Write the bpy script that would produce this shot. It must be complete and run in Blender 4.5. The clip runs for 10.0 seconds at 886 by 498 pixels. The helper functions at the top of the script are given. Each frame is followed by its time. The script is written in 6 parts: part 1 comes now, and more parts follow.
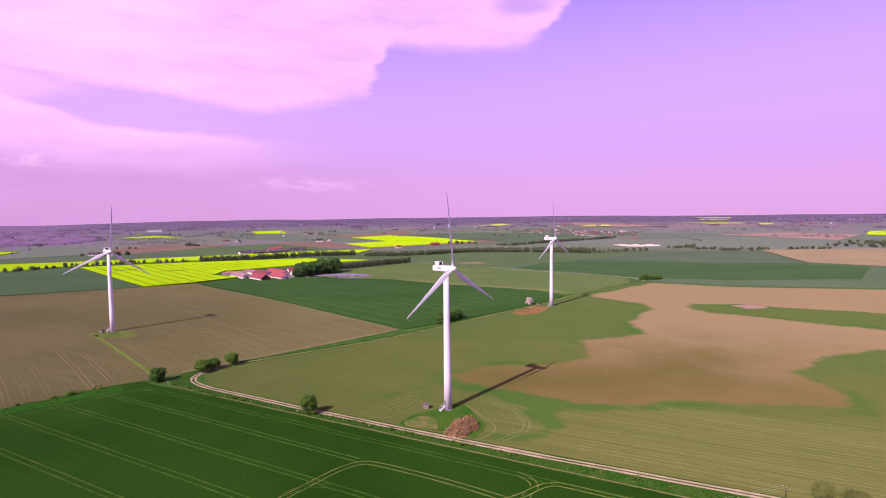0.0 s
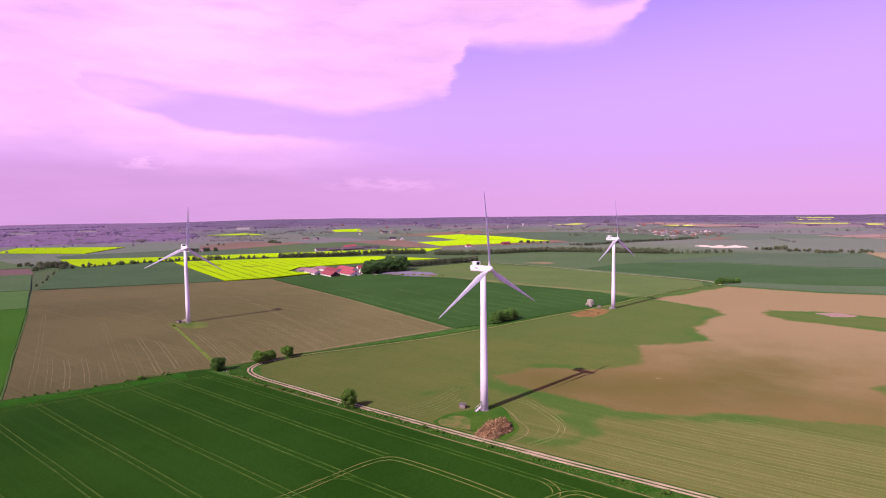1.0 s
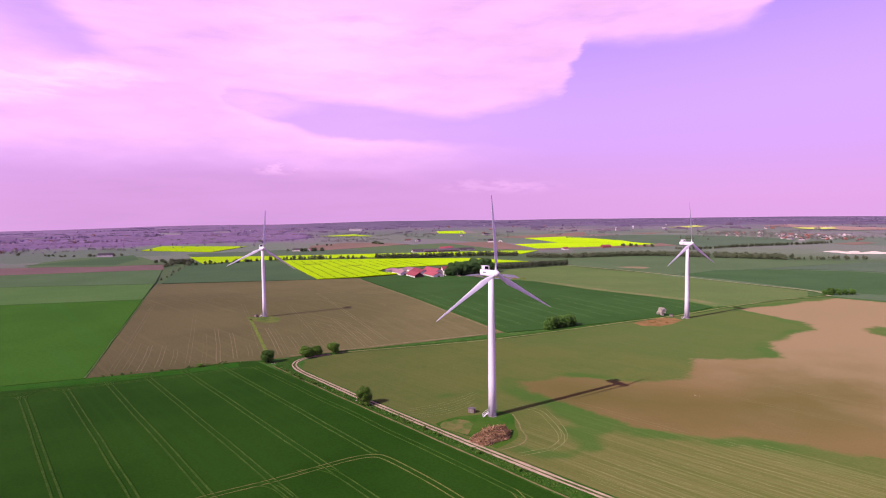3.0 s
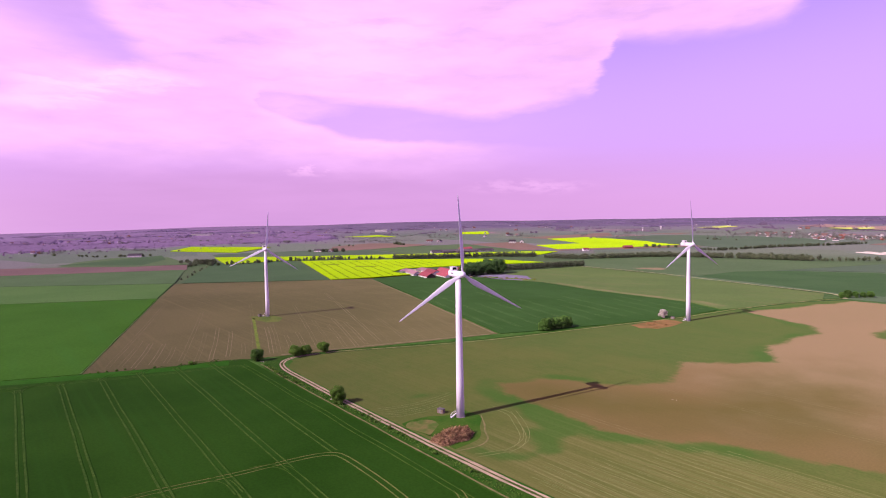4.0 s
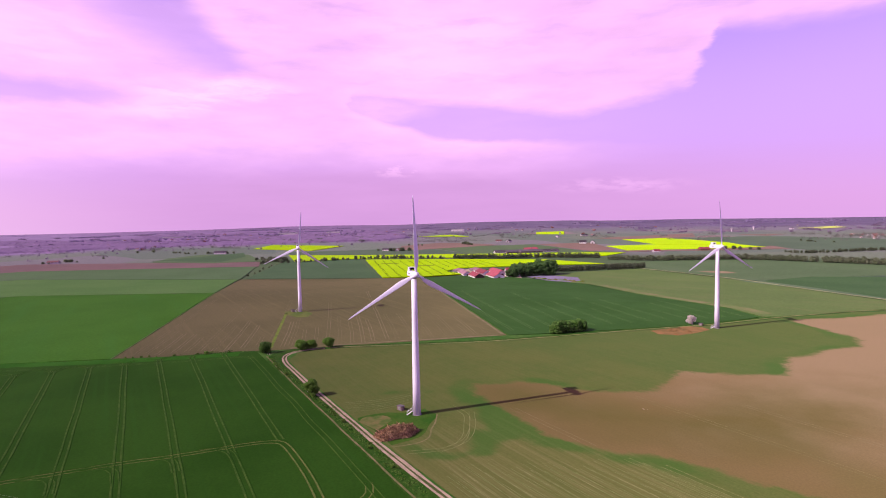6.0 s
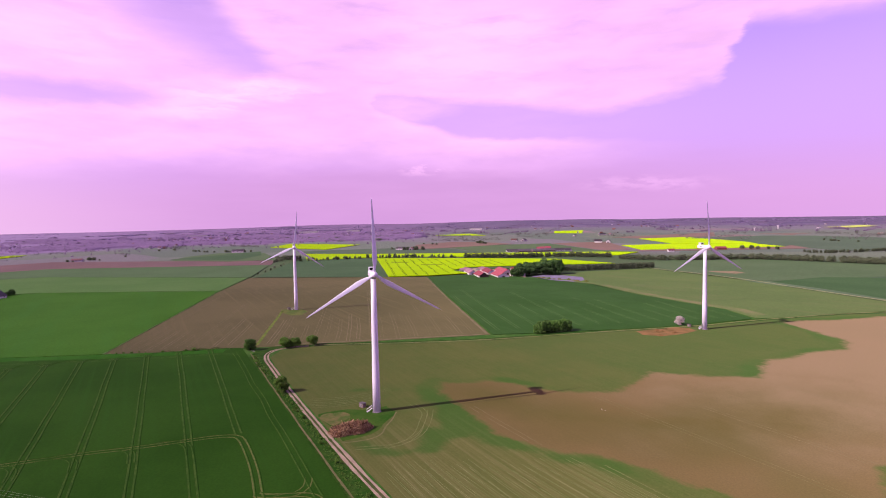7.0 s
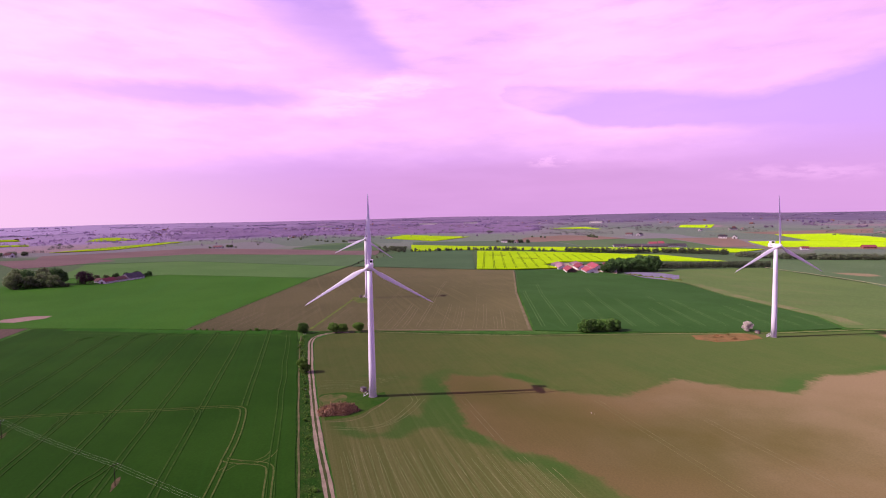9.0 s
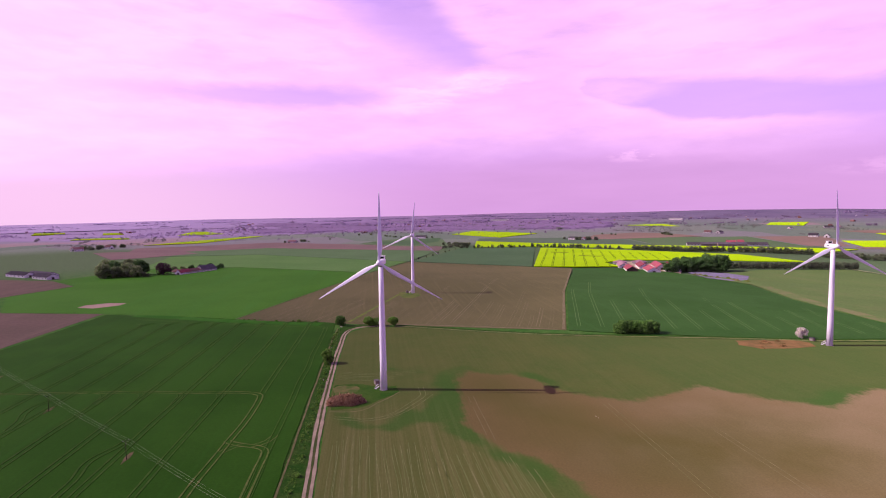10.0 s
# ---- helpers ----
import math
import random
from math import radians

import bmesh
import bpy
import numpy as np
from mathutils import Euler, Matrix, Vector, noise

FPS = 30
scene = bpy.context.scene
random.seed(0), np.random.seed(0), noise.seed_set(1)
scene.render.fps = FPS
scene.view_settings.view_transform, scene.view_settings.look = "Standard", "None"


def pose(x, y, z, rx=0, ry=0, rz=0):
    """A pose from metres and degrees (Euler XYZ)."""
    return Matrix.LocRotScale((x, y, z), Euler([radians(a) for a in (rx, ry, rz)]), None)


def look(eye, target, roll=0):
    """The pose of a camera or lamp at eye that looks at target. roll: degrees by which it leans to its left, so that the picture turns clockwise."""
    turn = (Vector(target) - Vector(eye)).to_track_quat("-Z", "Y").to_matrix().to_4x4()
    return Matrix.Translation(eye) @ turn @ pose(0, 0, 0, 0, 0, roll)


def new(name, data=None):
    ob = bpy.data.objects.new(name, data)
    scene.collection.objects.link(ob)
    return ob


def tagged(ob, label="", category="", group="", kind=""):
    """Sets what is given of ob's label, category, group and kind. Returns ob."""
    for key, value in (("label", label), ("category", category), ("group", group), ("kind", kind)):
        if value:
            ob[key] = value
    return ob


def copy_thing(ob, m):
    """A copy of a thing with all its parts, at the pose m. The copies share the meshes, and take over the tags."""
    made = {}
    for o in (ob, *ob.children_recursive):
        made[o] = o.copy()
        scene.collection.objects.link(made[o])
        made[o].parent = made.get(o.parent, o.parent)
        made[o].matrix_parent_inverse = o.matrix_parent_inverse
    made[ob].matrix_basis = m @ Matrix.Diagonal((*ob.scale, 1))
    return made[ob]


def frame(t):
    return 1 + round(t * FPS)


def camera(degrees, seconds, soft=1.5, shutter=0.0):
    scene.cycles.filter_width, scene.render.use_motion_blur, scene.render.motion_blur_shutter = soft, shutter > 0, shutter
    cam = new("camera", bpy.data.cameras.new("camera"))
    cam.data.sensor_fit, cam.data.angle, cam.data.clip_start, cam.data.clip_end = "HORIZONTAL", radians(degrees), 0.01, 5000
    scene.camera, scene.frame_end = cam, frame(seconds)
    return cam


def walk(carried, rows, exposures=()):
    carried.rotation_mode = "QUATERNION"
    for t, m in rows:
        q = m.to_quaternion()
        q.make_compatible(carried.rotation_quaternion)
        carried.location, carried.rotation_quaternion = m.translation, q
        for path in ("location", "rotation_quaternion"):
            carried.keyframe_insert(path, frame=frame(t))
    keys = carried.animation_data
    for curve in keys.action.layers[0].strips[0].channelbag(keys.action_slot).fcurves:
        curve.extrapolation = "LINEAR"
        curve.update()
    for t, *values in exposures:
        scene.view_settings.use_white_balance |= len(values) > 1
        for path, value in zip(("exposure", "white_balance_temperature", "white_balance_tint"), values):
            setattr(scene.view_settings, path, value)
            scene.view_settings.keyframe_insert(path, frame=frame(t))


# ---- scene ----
cam = camera(77.5, 10.0, soft=1.05)
METRES, EYE, TILT, LEAN, TURN = 213.0, 70.0, 0.0, 0.0, 27.6
ROWS = [
    (0.0, 0.0, 0.0, 0.0, -0.06, -3.94, 0.84),
    (0.5, 0.0301, 0.001, 0.0004, 5.01, -3.97, 0.8),
    (1.0, 0.0641, 0.0047, 0.0004, 7.92, -3.94, 0.81),
    (1.5, 0.1011, 0.0098, 0.0013, 9.3, -3.86, 0.88),
    (2.0, 0.1411, 0.0172, 0.0012, 11.44, -3.74, 0.93),
    (2.5, 0.1841, 0.0267, 0.0013, 15.78, -3.66, 0.94),
    (3.0, 0.2288, 0.039, 0.0015, 19.55, -3.59, 0.94),
    (4.5, 0.3724, 0.0891, -0.0, 23.7, -3.4, 1.2),
    (5.0, 0.4207, 0.1089, -0.0006, 25.93, -3.33, 1.23),
    (5.5, 0.4685, 0.1315, -0.0013, 29.36, -3.32, 1.16),
    (7.0, 0.6151, 0.2, 0.0008, 33.88, -3.42, 1.17),
    (7.5, 0.6639, 0.2275, 0.0014, 36.8, -3.53, 1.13),
    (8.0, 0.7126, 0.2574, 0.0017, 41.58, -3.64, 1.04),
    (8.5, 0.7601, 0.2924, 0.0021, 44.87, -3.79, 1.0),
    (9.0, 0.8028, 0.3314, 0.0025, 47.0, -3.99, 0.99),
    (9.5, 0.8433, 0.374, 0.0023, 49.52, -4.11, 1.01),
    (10.0, 0.8818, 0.4193, 0.0029, 54.91, -4.27, 0.95),
]
walk(cam, [(t, pose(0, 0, EYE, TILT, LEAN, TURN) @ pose(METRES * x, METRES * y, METRES * z, 90 + pitch, roll, yaw)) for t, x, y, z, yaw, pitch, roll in ROWS])

# ---- world, sun, exposure ----
SUN = Vector((-0.150, -0.776, 0.612)).normalized()
world = bpy.data.worlds.new("world")
scene.world = world
world.use_nodes = True


class Nodes:
    """A small writer of node trees."""

    def __init__(self, tree):
        self.t = tree
        tree.nodes.clear()

    def node(self, kind, **props):
        n = self.t.nodes.new(kind)
        for k, v in props.items():
            if k == "operation":
                n.operation = v
            elif k == "blend":
                n.data_type, n.blend_type = "RGBA", v
            elif k == "attribute":
                n.attribute_name = v
            elif k == "feature":
                n.feature = v
            elif k == "dims":
                n.noise_dimensions = v
        return n

    def put(self, value, socket):
        if isinstance(value, bpy.types.NodeSocket):
            self.t.links.new(value, socket)
        elif isinstance(value, (tuple, list)) and len(value) == 3 and socket.type == "RGBA":
            socket.default_value = (*value, 1)
        else:
            socket.default_value = value

    def math(self, op, a, b=0.0, c=0.0):
        n = self.node("ShaderNodeMath", operation=op)
        for v, s in zip((a, b, c), n.inputs):
            self.put(v, s)
        return n.outputs[0]

    def mix(self, f, a, b, blend="MIX"):
        n = self.node("ShaderNodeMix", blend=blend)
        self.put(f, n.inputs[0]), self.put(a, n.inputs[6]), self.put(b, n.inputs[7])
        return n.outputs[2]

    def smooth(self, v, lo, hi, to0=0.0, to1=1.0):
        n = self.node("ShaderNodeMapRange")
        n.interpolation_type = "SMOOTHSTEP"
        for x, s in zip((v, lo, hi, to0, to1), n.inputs):
            self.put(x, s)
        return n.outputs[0]

    def noise(self, vec, scale, detail=4.0, rough=0.55):
        n = self.node("ShaderNodeTexNoise")
        self.put(vec, n.inputs["Vector"])
        n.inputs["Scale"].default_value, n.inputs["Detail"].default_value, n.inputs["Roughness"].default_value = scale, detail, rough
        return n.outputs[0]

    def xyz(self, x, y, z=0.0):
        n = self.node("ShaderNodeCombineXYZ")
        self.put(x, n.inputs[0]), self.put(y, n.inputs[1]), self.put(z, n.inputs[2])
        return n.outputs[0]

    def mapped(self, vec, scale=(1, 1, 1), turn=0.0):
        n = self.node("ShaderNodeMapping")
        self.put(vec, n.inputs[0])
        n.inputs[2].default_value, n.inputs[3].default_value = (0, 0, radians(turn)), scale
        return n.outputs[0]


SKY_GRADE = (1.30, 0.48, 0.95)
SKY_GAIN = 0.22
CLOUD = (1.10, 0.59, 1.10)
HAZE = (0.78, 0.40, 0.84)
DULL_HAZE = (0.69, 0.35, 0.75)
HIGH_HAZE = (0.71, 0.41, 1.06)
GLARE = (0.98, 0.62, 0.93)


def build_sky():
    g = Nodes(world.node_tree)
    sky = g.node("ShaderNodeTexSky")
    sky.sky_type, sky.sun_disc = "NISHITA", False
    sky.sun_elevation = math.asin(SUN.z)
    sky.sun_rotation = math.atan2(SUN.x, SUN.y) % (2 * math.pi)
    sky.altitude, sky.air_density, sky.dust_density, sky.ozone_density = 100, 1.0, 1.0, 3.0
    co = g.node("ShaderNodeTexCoord").outputs["Generated"]
    sep = g.node("ShaderNodeSeparateXYZ")
    g.put(co, sep.inputs[0])
    x, y, z = sep.outputs
    az = g.math("MULTIPLY", g.math("ARCTAN2", g.math("MULTIPLY", x, -1.0), y), 57.2958)
    el = g.math("MULTIPLY", g.math("ARCSINE", z), 57.2958)
    # a little unevenness for every cloud edge, in degrees
    wide = g.math("SUBTRACT", g.noise(g.xyz(g.math("MULTIPLY", az, 0.10), g.math("MULTIPLY", el, 0.22), 3.3), 1.0, 5.0, 0.55), 0.5)
    torn = g.math("SUBTRACT", g.noise(g.xyz(g.math("MULTIPLY", az, 0.32), g.math("MULTIPLY", el, 0.95), 2.1), 1.0, 5.0, 0.55), 0.5)
    e = g.math("ADD", el, g.math("ADD", g.math("MULTIPLY", wide, 1.0), g.math("MULTIPLY", torn, 1.0)))
    a = g.math("ADD", az, g.math("ADD", g.math("MULTIPLY", wide, 2.6), g.math("MULTIPLY", torn, 2.0)))

    def profile(v, points, lo, hi, floor=0.0, top=40.0):
        """A line through (position, height) points, as a ramp."""
        r = g.node("ShaderNodeValToRGB")
        while len(r.color_ramp.elements) < len(points):
            r.color_ramp.elements.new(0.5)
        for stop, (p, h) in zip(r.color_ramp.elements, points):
            k = (h - floor) / (top - floor)
            stop.position, stop.color = (p - lo) / (hi - lo), (k, k, k, 1)
        g.put(g.math("DIVIDE", g.math("SUBTRACT", v, lo), hi - lo), r.inputs[0])
        return g.math("ADD", g.math("MULTIPLY", r.outputs[0], top - floor), floor)

    def puff(a0, e0, ra, re, soft=0.35, lean=0.0):
        """One soft bank of cloud round (azimuth, elevation), in degrees."""
        da = g.math("SUBTRACT", a, a0)
        de = g.math("SUBTRACT", g.math("SUBTRACT", e, e0), g.math("MULTIPLY", da, lean))
        d = g.math("SQRT", g.math("ADD", g.math("POWER", g.math("DIVIDE", da, ra), 2.0), g.math("POWER", g.math("DIVIDE", de, re), 2.0)))
        return g.smooth(d, 1.0 + soft, 1.0 - soft)

    def union(*ms):
        m = ms[0]
        for k in ms[1:]:
            m = g.math("MAXIMUM", m, k)
        return m

    # the great upper bank: its lower edge over the azimuth
    under = profile(a, [(9, 39), (13.0, 24), (14.6, 20.2), (16.6, 17.2), (19, 15.9), (24.6, 15.6), (29.3, 15.9), (32.6, 16.4), (33.6, 14.4), (35.3, 11.7), (40.2, 10.6), (44.4, 9.5), (47, 9.6), (50.3, 10.3), (54, 11.0), (58, 11.3), (62, 11.3), (66, 11.9), (68, 11.6), (70, 8.6), (85, 8.6), (96, 8.6), (125, 7.0)], -20, 130)
    upper = g.smooth(g.math("SUBTRACT", e, under), -0.8, 1.1)
    # the lower bank: a crisp top and a foot that melts into the haze
    crest = profile(a, [(26, 6.2), (44, 7.0), (48.7, 7.5), (55.8, 7.8), (60, 8.1), (62, 9.0), (64.7, 9.6), (66, 10.2), (68, 11.0), (70, 13.5), (130, 13.5)], -20, 130)
    foot = profile(az, [(40, 6.4), (49, 5.7), (60, 5.6), (66, 6.4), (71, 6.6), (78, 6.2), (85, 6.6), (96, 6.0), (125, 4.5)], -20, 130)
    lower = g.math("MULTIPLY", g.smooth(g.math("SUBTRACT", e, crest), 0.65, -0.6), g.smooth(g.math("SUBTRACT", e, foot), -2.8, 1.3))
    lower = g.math("MULTIPLY", lower, g.smooth(az, 33.0, 56.0))
    # the wedge of blue between bank and glare
    near_side = profile(e, [(0, 81), (13.2, 80.5), (14.3, 77.6), (15.9, 78.2), (17.4, 80.8), (19.0, 81.5), (20, 82.4), (25, 87), (40, 100)], 0, 40, 60, 120)
    far_side = profile(e, [(0, 80), (13.2, 81.0), (13.9, 83.2), (15.3, 86.6), (18, 91.0), (19.8, 94.2), (25, 103), (40, 118)], 0, 40, 60, 120)
    wedge = g.math("MULTIPLY", g.smooth(g.math("SUBTRACT", a, near_side), -0.9, 2.0), g.smooth(g.math("SUBTRACT", far_side, a), -4.5, 6.0))
    wedge = g.math("MULTIPLY", wedge, g.smooth(e, 13.0, 14.4))
    lens = g.math("MULTIPLY", puff(99, 11.1, 12.0, 0.95, 0.7), 0.8)
    hole = g.math("MULTIPLY", puff(19.5, 19.6, 2.6, 1.0, 0.6), 0.55)
    gap = union(g.math("MULTIPLY", wedge, 0.58), lens, hole)
    bank = g.math("MULTIPLY", union(upper, lower), g.math("SUBTRACT", 1.0, gap))
    wisps = union(g.math("MULTIPLY", puff(41.5, 2.8, 5.0, 0.6, 0.8), 0.5), g.math("MULTIPLY", puff(63.3, 4.75, 2.6, 0.6, 0.7), 0.75), g.math("MULTIPLY", puff(61, 4.9, 6, 0.7, 0.9), 0.3))
    wisps = g.math("MULTIPLY", wisps, g.smooth(g.noise(g.xyz(g.math("MULTIPLY", az, 0.4), g.math("MULTIPLY", el, 1.3), 5.9), 1.5, 5.0, 0.6), 0.38, 0.6))
    bank = g.math("MAXIMUM", bank, wisps)
    # elsewhere in the sky, loose cloud
    loose = g.smooth(g.noise(g.mapped(co, (1.6, 1.6, 4.0)), 1.4, 6.0, 0.6), 0.5, 0.66)
    inside = g.math("MULTIPLY", g.smooth(el, 38.0, 26.0), g.smooth(g.math("ABSOLUTE", g.math("SUBTRACT", az, 55.0)), 100.0, 78.0))
    cover = g.math("MAXIMUM", g.math("MULTIPLY", bank, inside), g.math("MULTIPLY", g.math("MULTIPLY", loose, g.math("SUBTRACT", 1.0, inside)), 0.3))
    cover = g.math("MULTIPLY", cover, g.smooth(el, 0.5, 3.5))
    veil = g.math("MULTIPLY", g.smooth(az, 30.0, 55.0), g.smooth(el, 22.0, 10.0, 0.0, 0.24))
    veil = union(veil, g.math("MULTIPLY", puff(66.5, 11.0, 6.5, 1.6, 0.8), 0.72))
    cover = g.math("MAXIMUM", cover, g.math("MULTIPLY", veil, g.math("MULTIPLY", inside, g.smooth(el, 3.0, 8.0))))
    # thick and thin streaks in the cloud
    base2 = g.xyz(g.math("MULTIPLY", az, 0.05), g.math("MULTIPLY", el, 0.19), 7.3)
    body = g.noise(g.xyz(g.math("MULTIPLY", a, 0.055), g.math("MULTIPLY", e, 0.26)), 2.4, 6.0, 0.58)
    cover = g.math("MULTIPLY", cover, g.smooth(body, 0.26, 0.55, 0.74, 1.0))
    low = tuple(v * SKY_GAIN for v in SKY_GRADE)
    grade = g.mix(g.smooth(el, 24.0, 50.0), low, (SKY_GAIN * 0.68, SKY_GAIN * 0.55, SKY_GAIN * 0.54))
    blue = g.mix(1.0, sky.outputs[0], grade, "MULTIPLY")
    # thick low haze of a warm spring day
    haze = g.mix(g.smooth(el, 0.0, 10.0), HAZE, HIGH_HAZE)
    mottle = g.noise(g.xyz(g.math("MULTIPLY", az, 0.07), g.math("MULTIPLY", el, 0.5), 4.4), 1.4, 5.0, 0.55)
    dull = g.math("MULTIPLY", g.math("MULTIPLY", g.smooth(az, 14.0, 62.0), g.smooth(az, 104.0, 76.0)), g.smooth(g.math("ADD", el, g.math("MULTIPLY", mottle, 2.0)), 9.0, 3.5))
    haze = g.mix(dull, haze, g.mix(g.smooth(mottle, 0.2, 0.8, 0.0, 0.5), DULL_HAZE, HAZE))
    haze = g.mix(g.smooth(g.math("SUBTRACT", az, g.math("MULTIPLY", el, 0.8)), 80.0, 118.0, 0.0, 0.92), haze, GLARE)
    blue = g.mix(g.smooth(el, 4.0, 26.0, 0.97, 0.0), blue, haze)
    # broad glow of thin cloud on the sun's side
    glow = g.smooth(az, 70.0, 130.0, 0.97, 1.3)
    tone = g.math("MULTIPLY", g.smooth(g.noise(base2, 2.2, 5.0, 0.55), 0.3, 0.7, 0.9, 1.04), glow)
    # bright crests: the lower bank's top and the thick head of one cloud
    lit = g.math("MULTIPLY", g.smooth(g.math("SUBTRACT", crest, e), 2.2, 0.2), g.math("MULTIPLY", g.smooth(az, 44.0, 56.0), g.smooth(az, 72.0, 63.0)))
    tone = g.math("ADD", tone, g.math("MULTIPLY", lit, 0.13))
    head = union(puff(84.5, 11.1, 4.6, 1.15, 0.5, -0.12), puff(79.0, 12.5, 4.2, 0.9, 0.5, -0.05))
    tone = g.math("ADD", tone, g.math("MULTIPLY", g.math("MULTIPLY", head, g.smooth(body, 0.3, 0.6, 0.2, 1.0)), 0.32))
    vec = g.node("ShaderNodeVectorMath", operation="SCALE")
    g.put(CLOUD, vec.inputs[0]), g.put(tone, vec.inputs[3])
    colour = g.mix(cover, blue, vec.outputs[0])
    bg = g.node("ShaderNodeBackground")
    g.put(colour, bg.inputs[0])
    bg.inputs[1].default_value = 1.0
    out = g.node("ShaderNodeOutputWorld")
    g.t.links.new(bg.outputs[0], out.inputs[0])


build_sky()
sun = new("sun", bpy.data.lights.new("sun", "SUN"))
sun.data.energy, sun.data.angle, sun.data.color = 4.75, radians(0.55), (1.0, 0.95, 0.82)
sun.matrix_world = look(SUN * 300, (0, 0, 0))
scene.view_settings.exposure = 0.0


# ---- materials ----
def material(name, col, col2=None, scale=0.3, rough=0.9, bump=0.0, fine=None, metal=0.0, streak=None, streak_col=None, random_tone=0.0, spec=0.03, mid=(0.38, 0.62), soft=1.0, grit=0.11):
    """A rough two-tone surface. streak: (degrees, across, along, amount) of drawn-out marks; fine: scale of the grain."""
    m = bpy.data.materials.new(name)
    m.use_nodes = True
    g = Nodes(m.node_tree)
    pos = g.node("ShaderNodeTexCoord").outputs["Object"]
    geo = g.node("ShaderNodeNewGeometry").outputs["Position"]
    p = geo if scale < 5 else pos
    f = g.smooth(g.noise(p, scale, 5.0, 0.6), *mid)
    c = g.mix(f, col, col2 or tuple(v * 0.75 for v in col))
    grain = g.noise(p, fine or scale * 12, 4.0, 0.65)
    c = g.mix(1.0, c, g.mix(g.smooth(grain, 0.3, 0.7), (1 - grit,) * 3, (1 + grit,) * 3), "MULTIPLY")
    if streak:
        deg, across, along, amount = streak
        s = g.noise(g.mapped(geo, (along, across, 1), -deg), 1.0, 3.0, 0.6)
        c = g.mix(g.smooth(s, 0.5, 0.72, 0.0, amount), c, streak_col or tuple(min(1.0, v * 1.5) for v in col))
    if random_tone:
        r = g.node("ShaderNodeObjectInfo").outputs["Random"]
        k = g.smooth(r, 0.0, 1.0, 1 - random_tone, 1 + random_tone)
        v = g.node("ShaderNodeVectorMath", operation="SCALE")
        g.put(c, v.inputs[0]), g.put(k, v.inputs[3])
        c = v.outputs[0]
    b = g.node("ShaderNodeBsdfPrincipled")
    g.put(c, b.inputs["Base Color"])
    b.inputs["Roughness"].default_value, b.inputs["Metallic"].default_value = rough, metal
    b.inputs["Specular IOR Level"].default_value = spec
    b.inputs["Diffuse Roughness"].default_value = soft
    if bump:
        n = g.node("ShaderNodeBump")
        n.inputs["Strength"].default_value, n.inputs["Distance"].default_value = min(1.0, bump), bump
        g.put(grain, n.inputs["Height"])
        g.put(n.outputs[0], b.inputs["Normal"])
    out = g.node("ShaderNodeOutputMaterial")
    g.t.links.new(b.outputs[0], out.inputs[0])
    return m


def sun_side_haze(g, geo):
    """How far round towards the sun a place lies, for the pale haze painted into far colours."""
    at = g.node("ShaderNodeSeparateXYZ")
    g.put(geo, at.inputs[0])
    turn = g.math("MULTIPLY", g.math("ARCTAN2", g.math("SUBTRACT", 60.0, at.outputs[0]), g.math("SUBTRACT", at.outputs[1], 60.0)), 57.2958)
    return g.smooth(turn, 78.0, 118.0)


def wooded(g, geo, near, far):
    """How densely the far land on the sunny side is wooded, and the colour of the wood, with a few clearings; its
    violet is painted haze.
    """
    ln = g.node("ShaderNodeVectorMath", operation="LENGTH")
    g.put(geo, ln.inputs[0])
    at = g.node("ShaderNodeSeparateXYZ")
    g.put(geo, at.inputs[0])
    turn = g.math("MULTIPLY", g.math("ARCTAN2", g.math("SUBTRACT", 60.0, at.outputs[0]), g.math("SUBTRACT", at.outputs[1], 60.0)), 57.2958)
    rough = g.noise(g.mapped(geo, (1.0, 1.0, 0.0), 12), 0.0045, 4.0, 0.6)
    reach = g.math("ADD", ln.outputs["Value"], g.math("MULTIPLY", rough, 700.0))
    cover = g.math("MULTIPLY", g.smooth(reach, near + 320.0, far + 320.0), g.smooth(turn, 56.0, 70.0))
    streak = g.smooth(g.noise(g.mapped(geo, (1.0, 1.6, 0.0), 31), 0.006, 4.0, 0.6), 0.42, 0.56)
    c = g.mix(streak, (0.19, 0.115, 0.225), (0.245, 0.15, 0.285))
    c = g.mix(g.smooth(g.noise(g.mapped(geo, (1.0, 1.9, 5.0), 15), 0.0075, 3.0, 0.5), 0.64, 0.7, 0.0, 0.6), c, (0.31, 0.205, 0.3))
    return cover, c


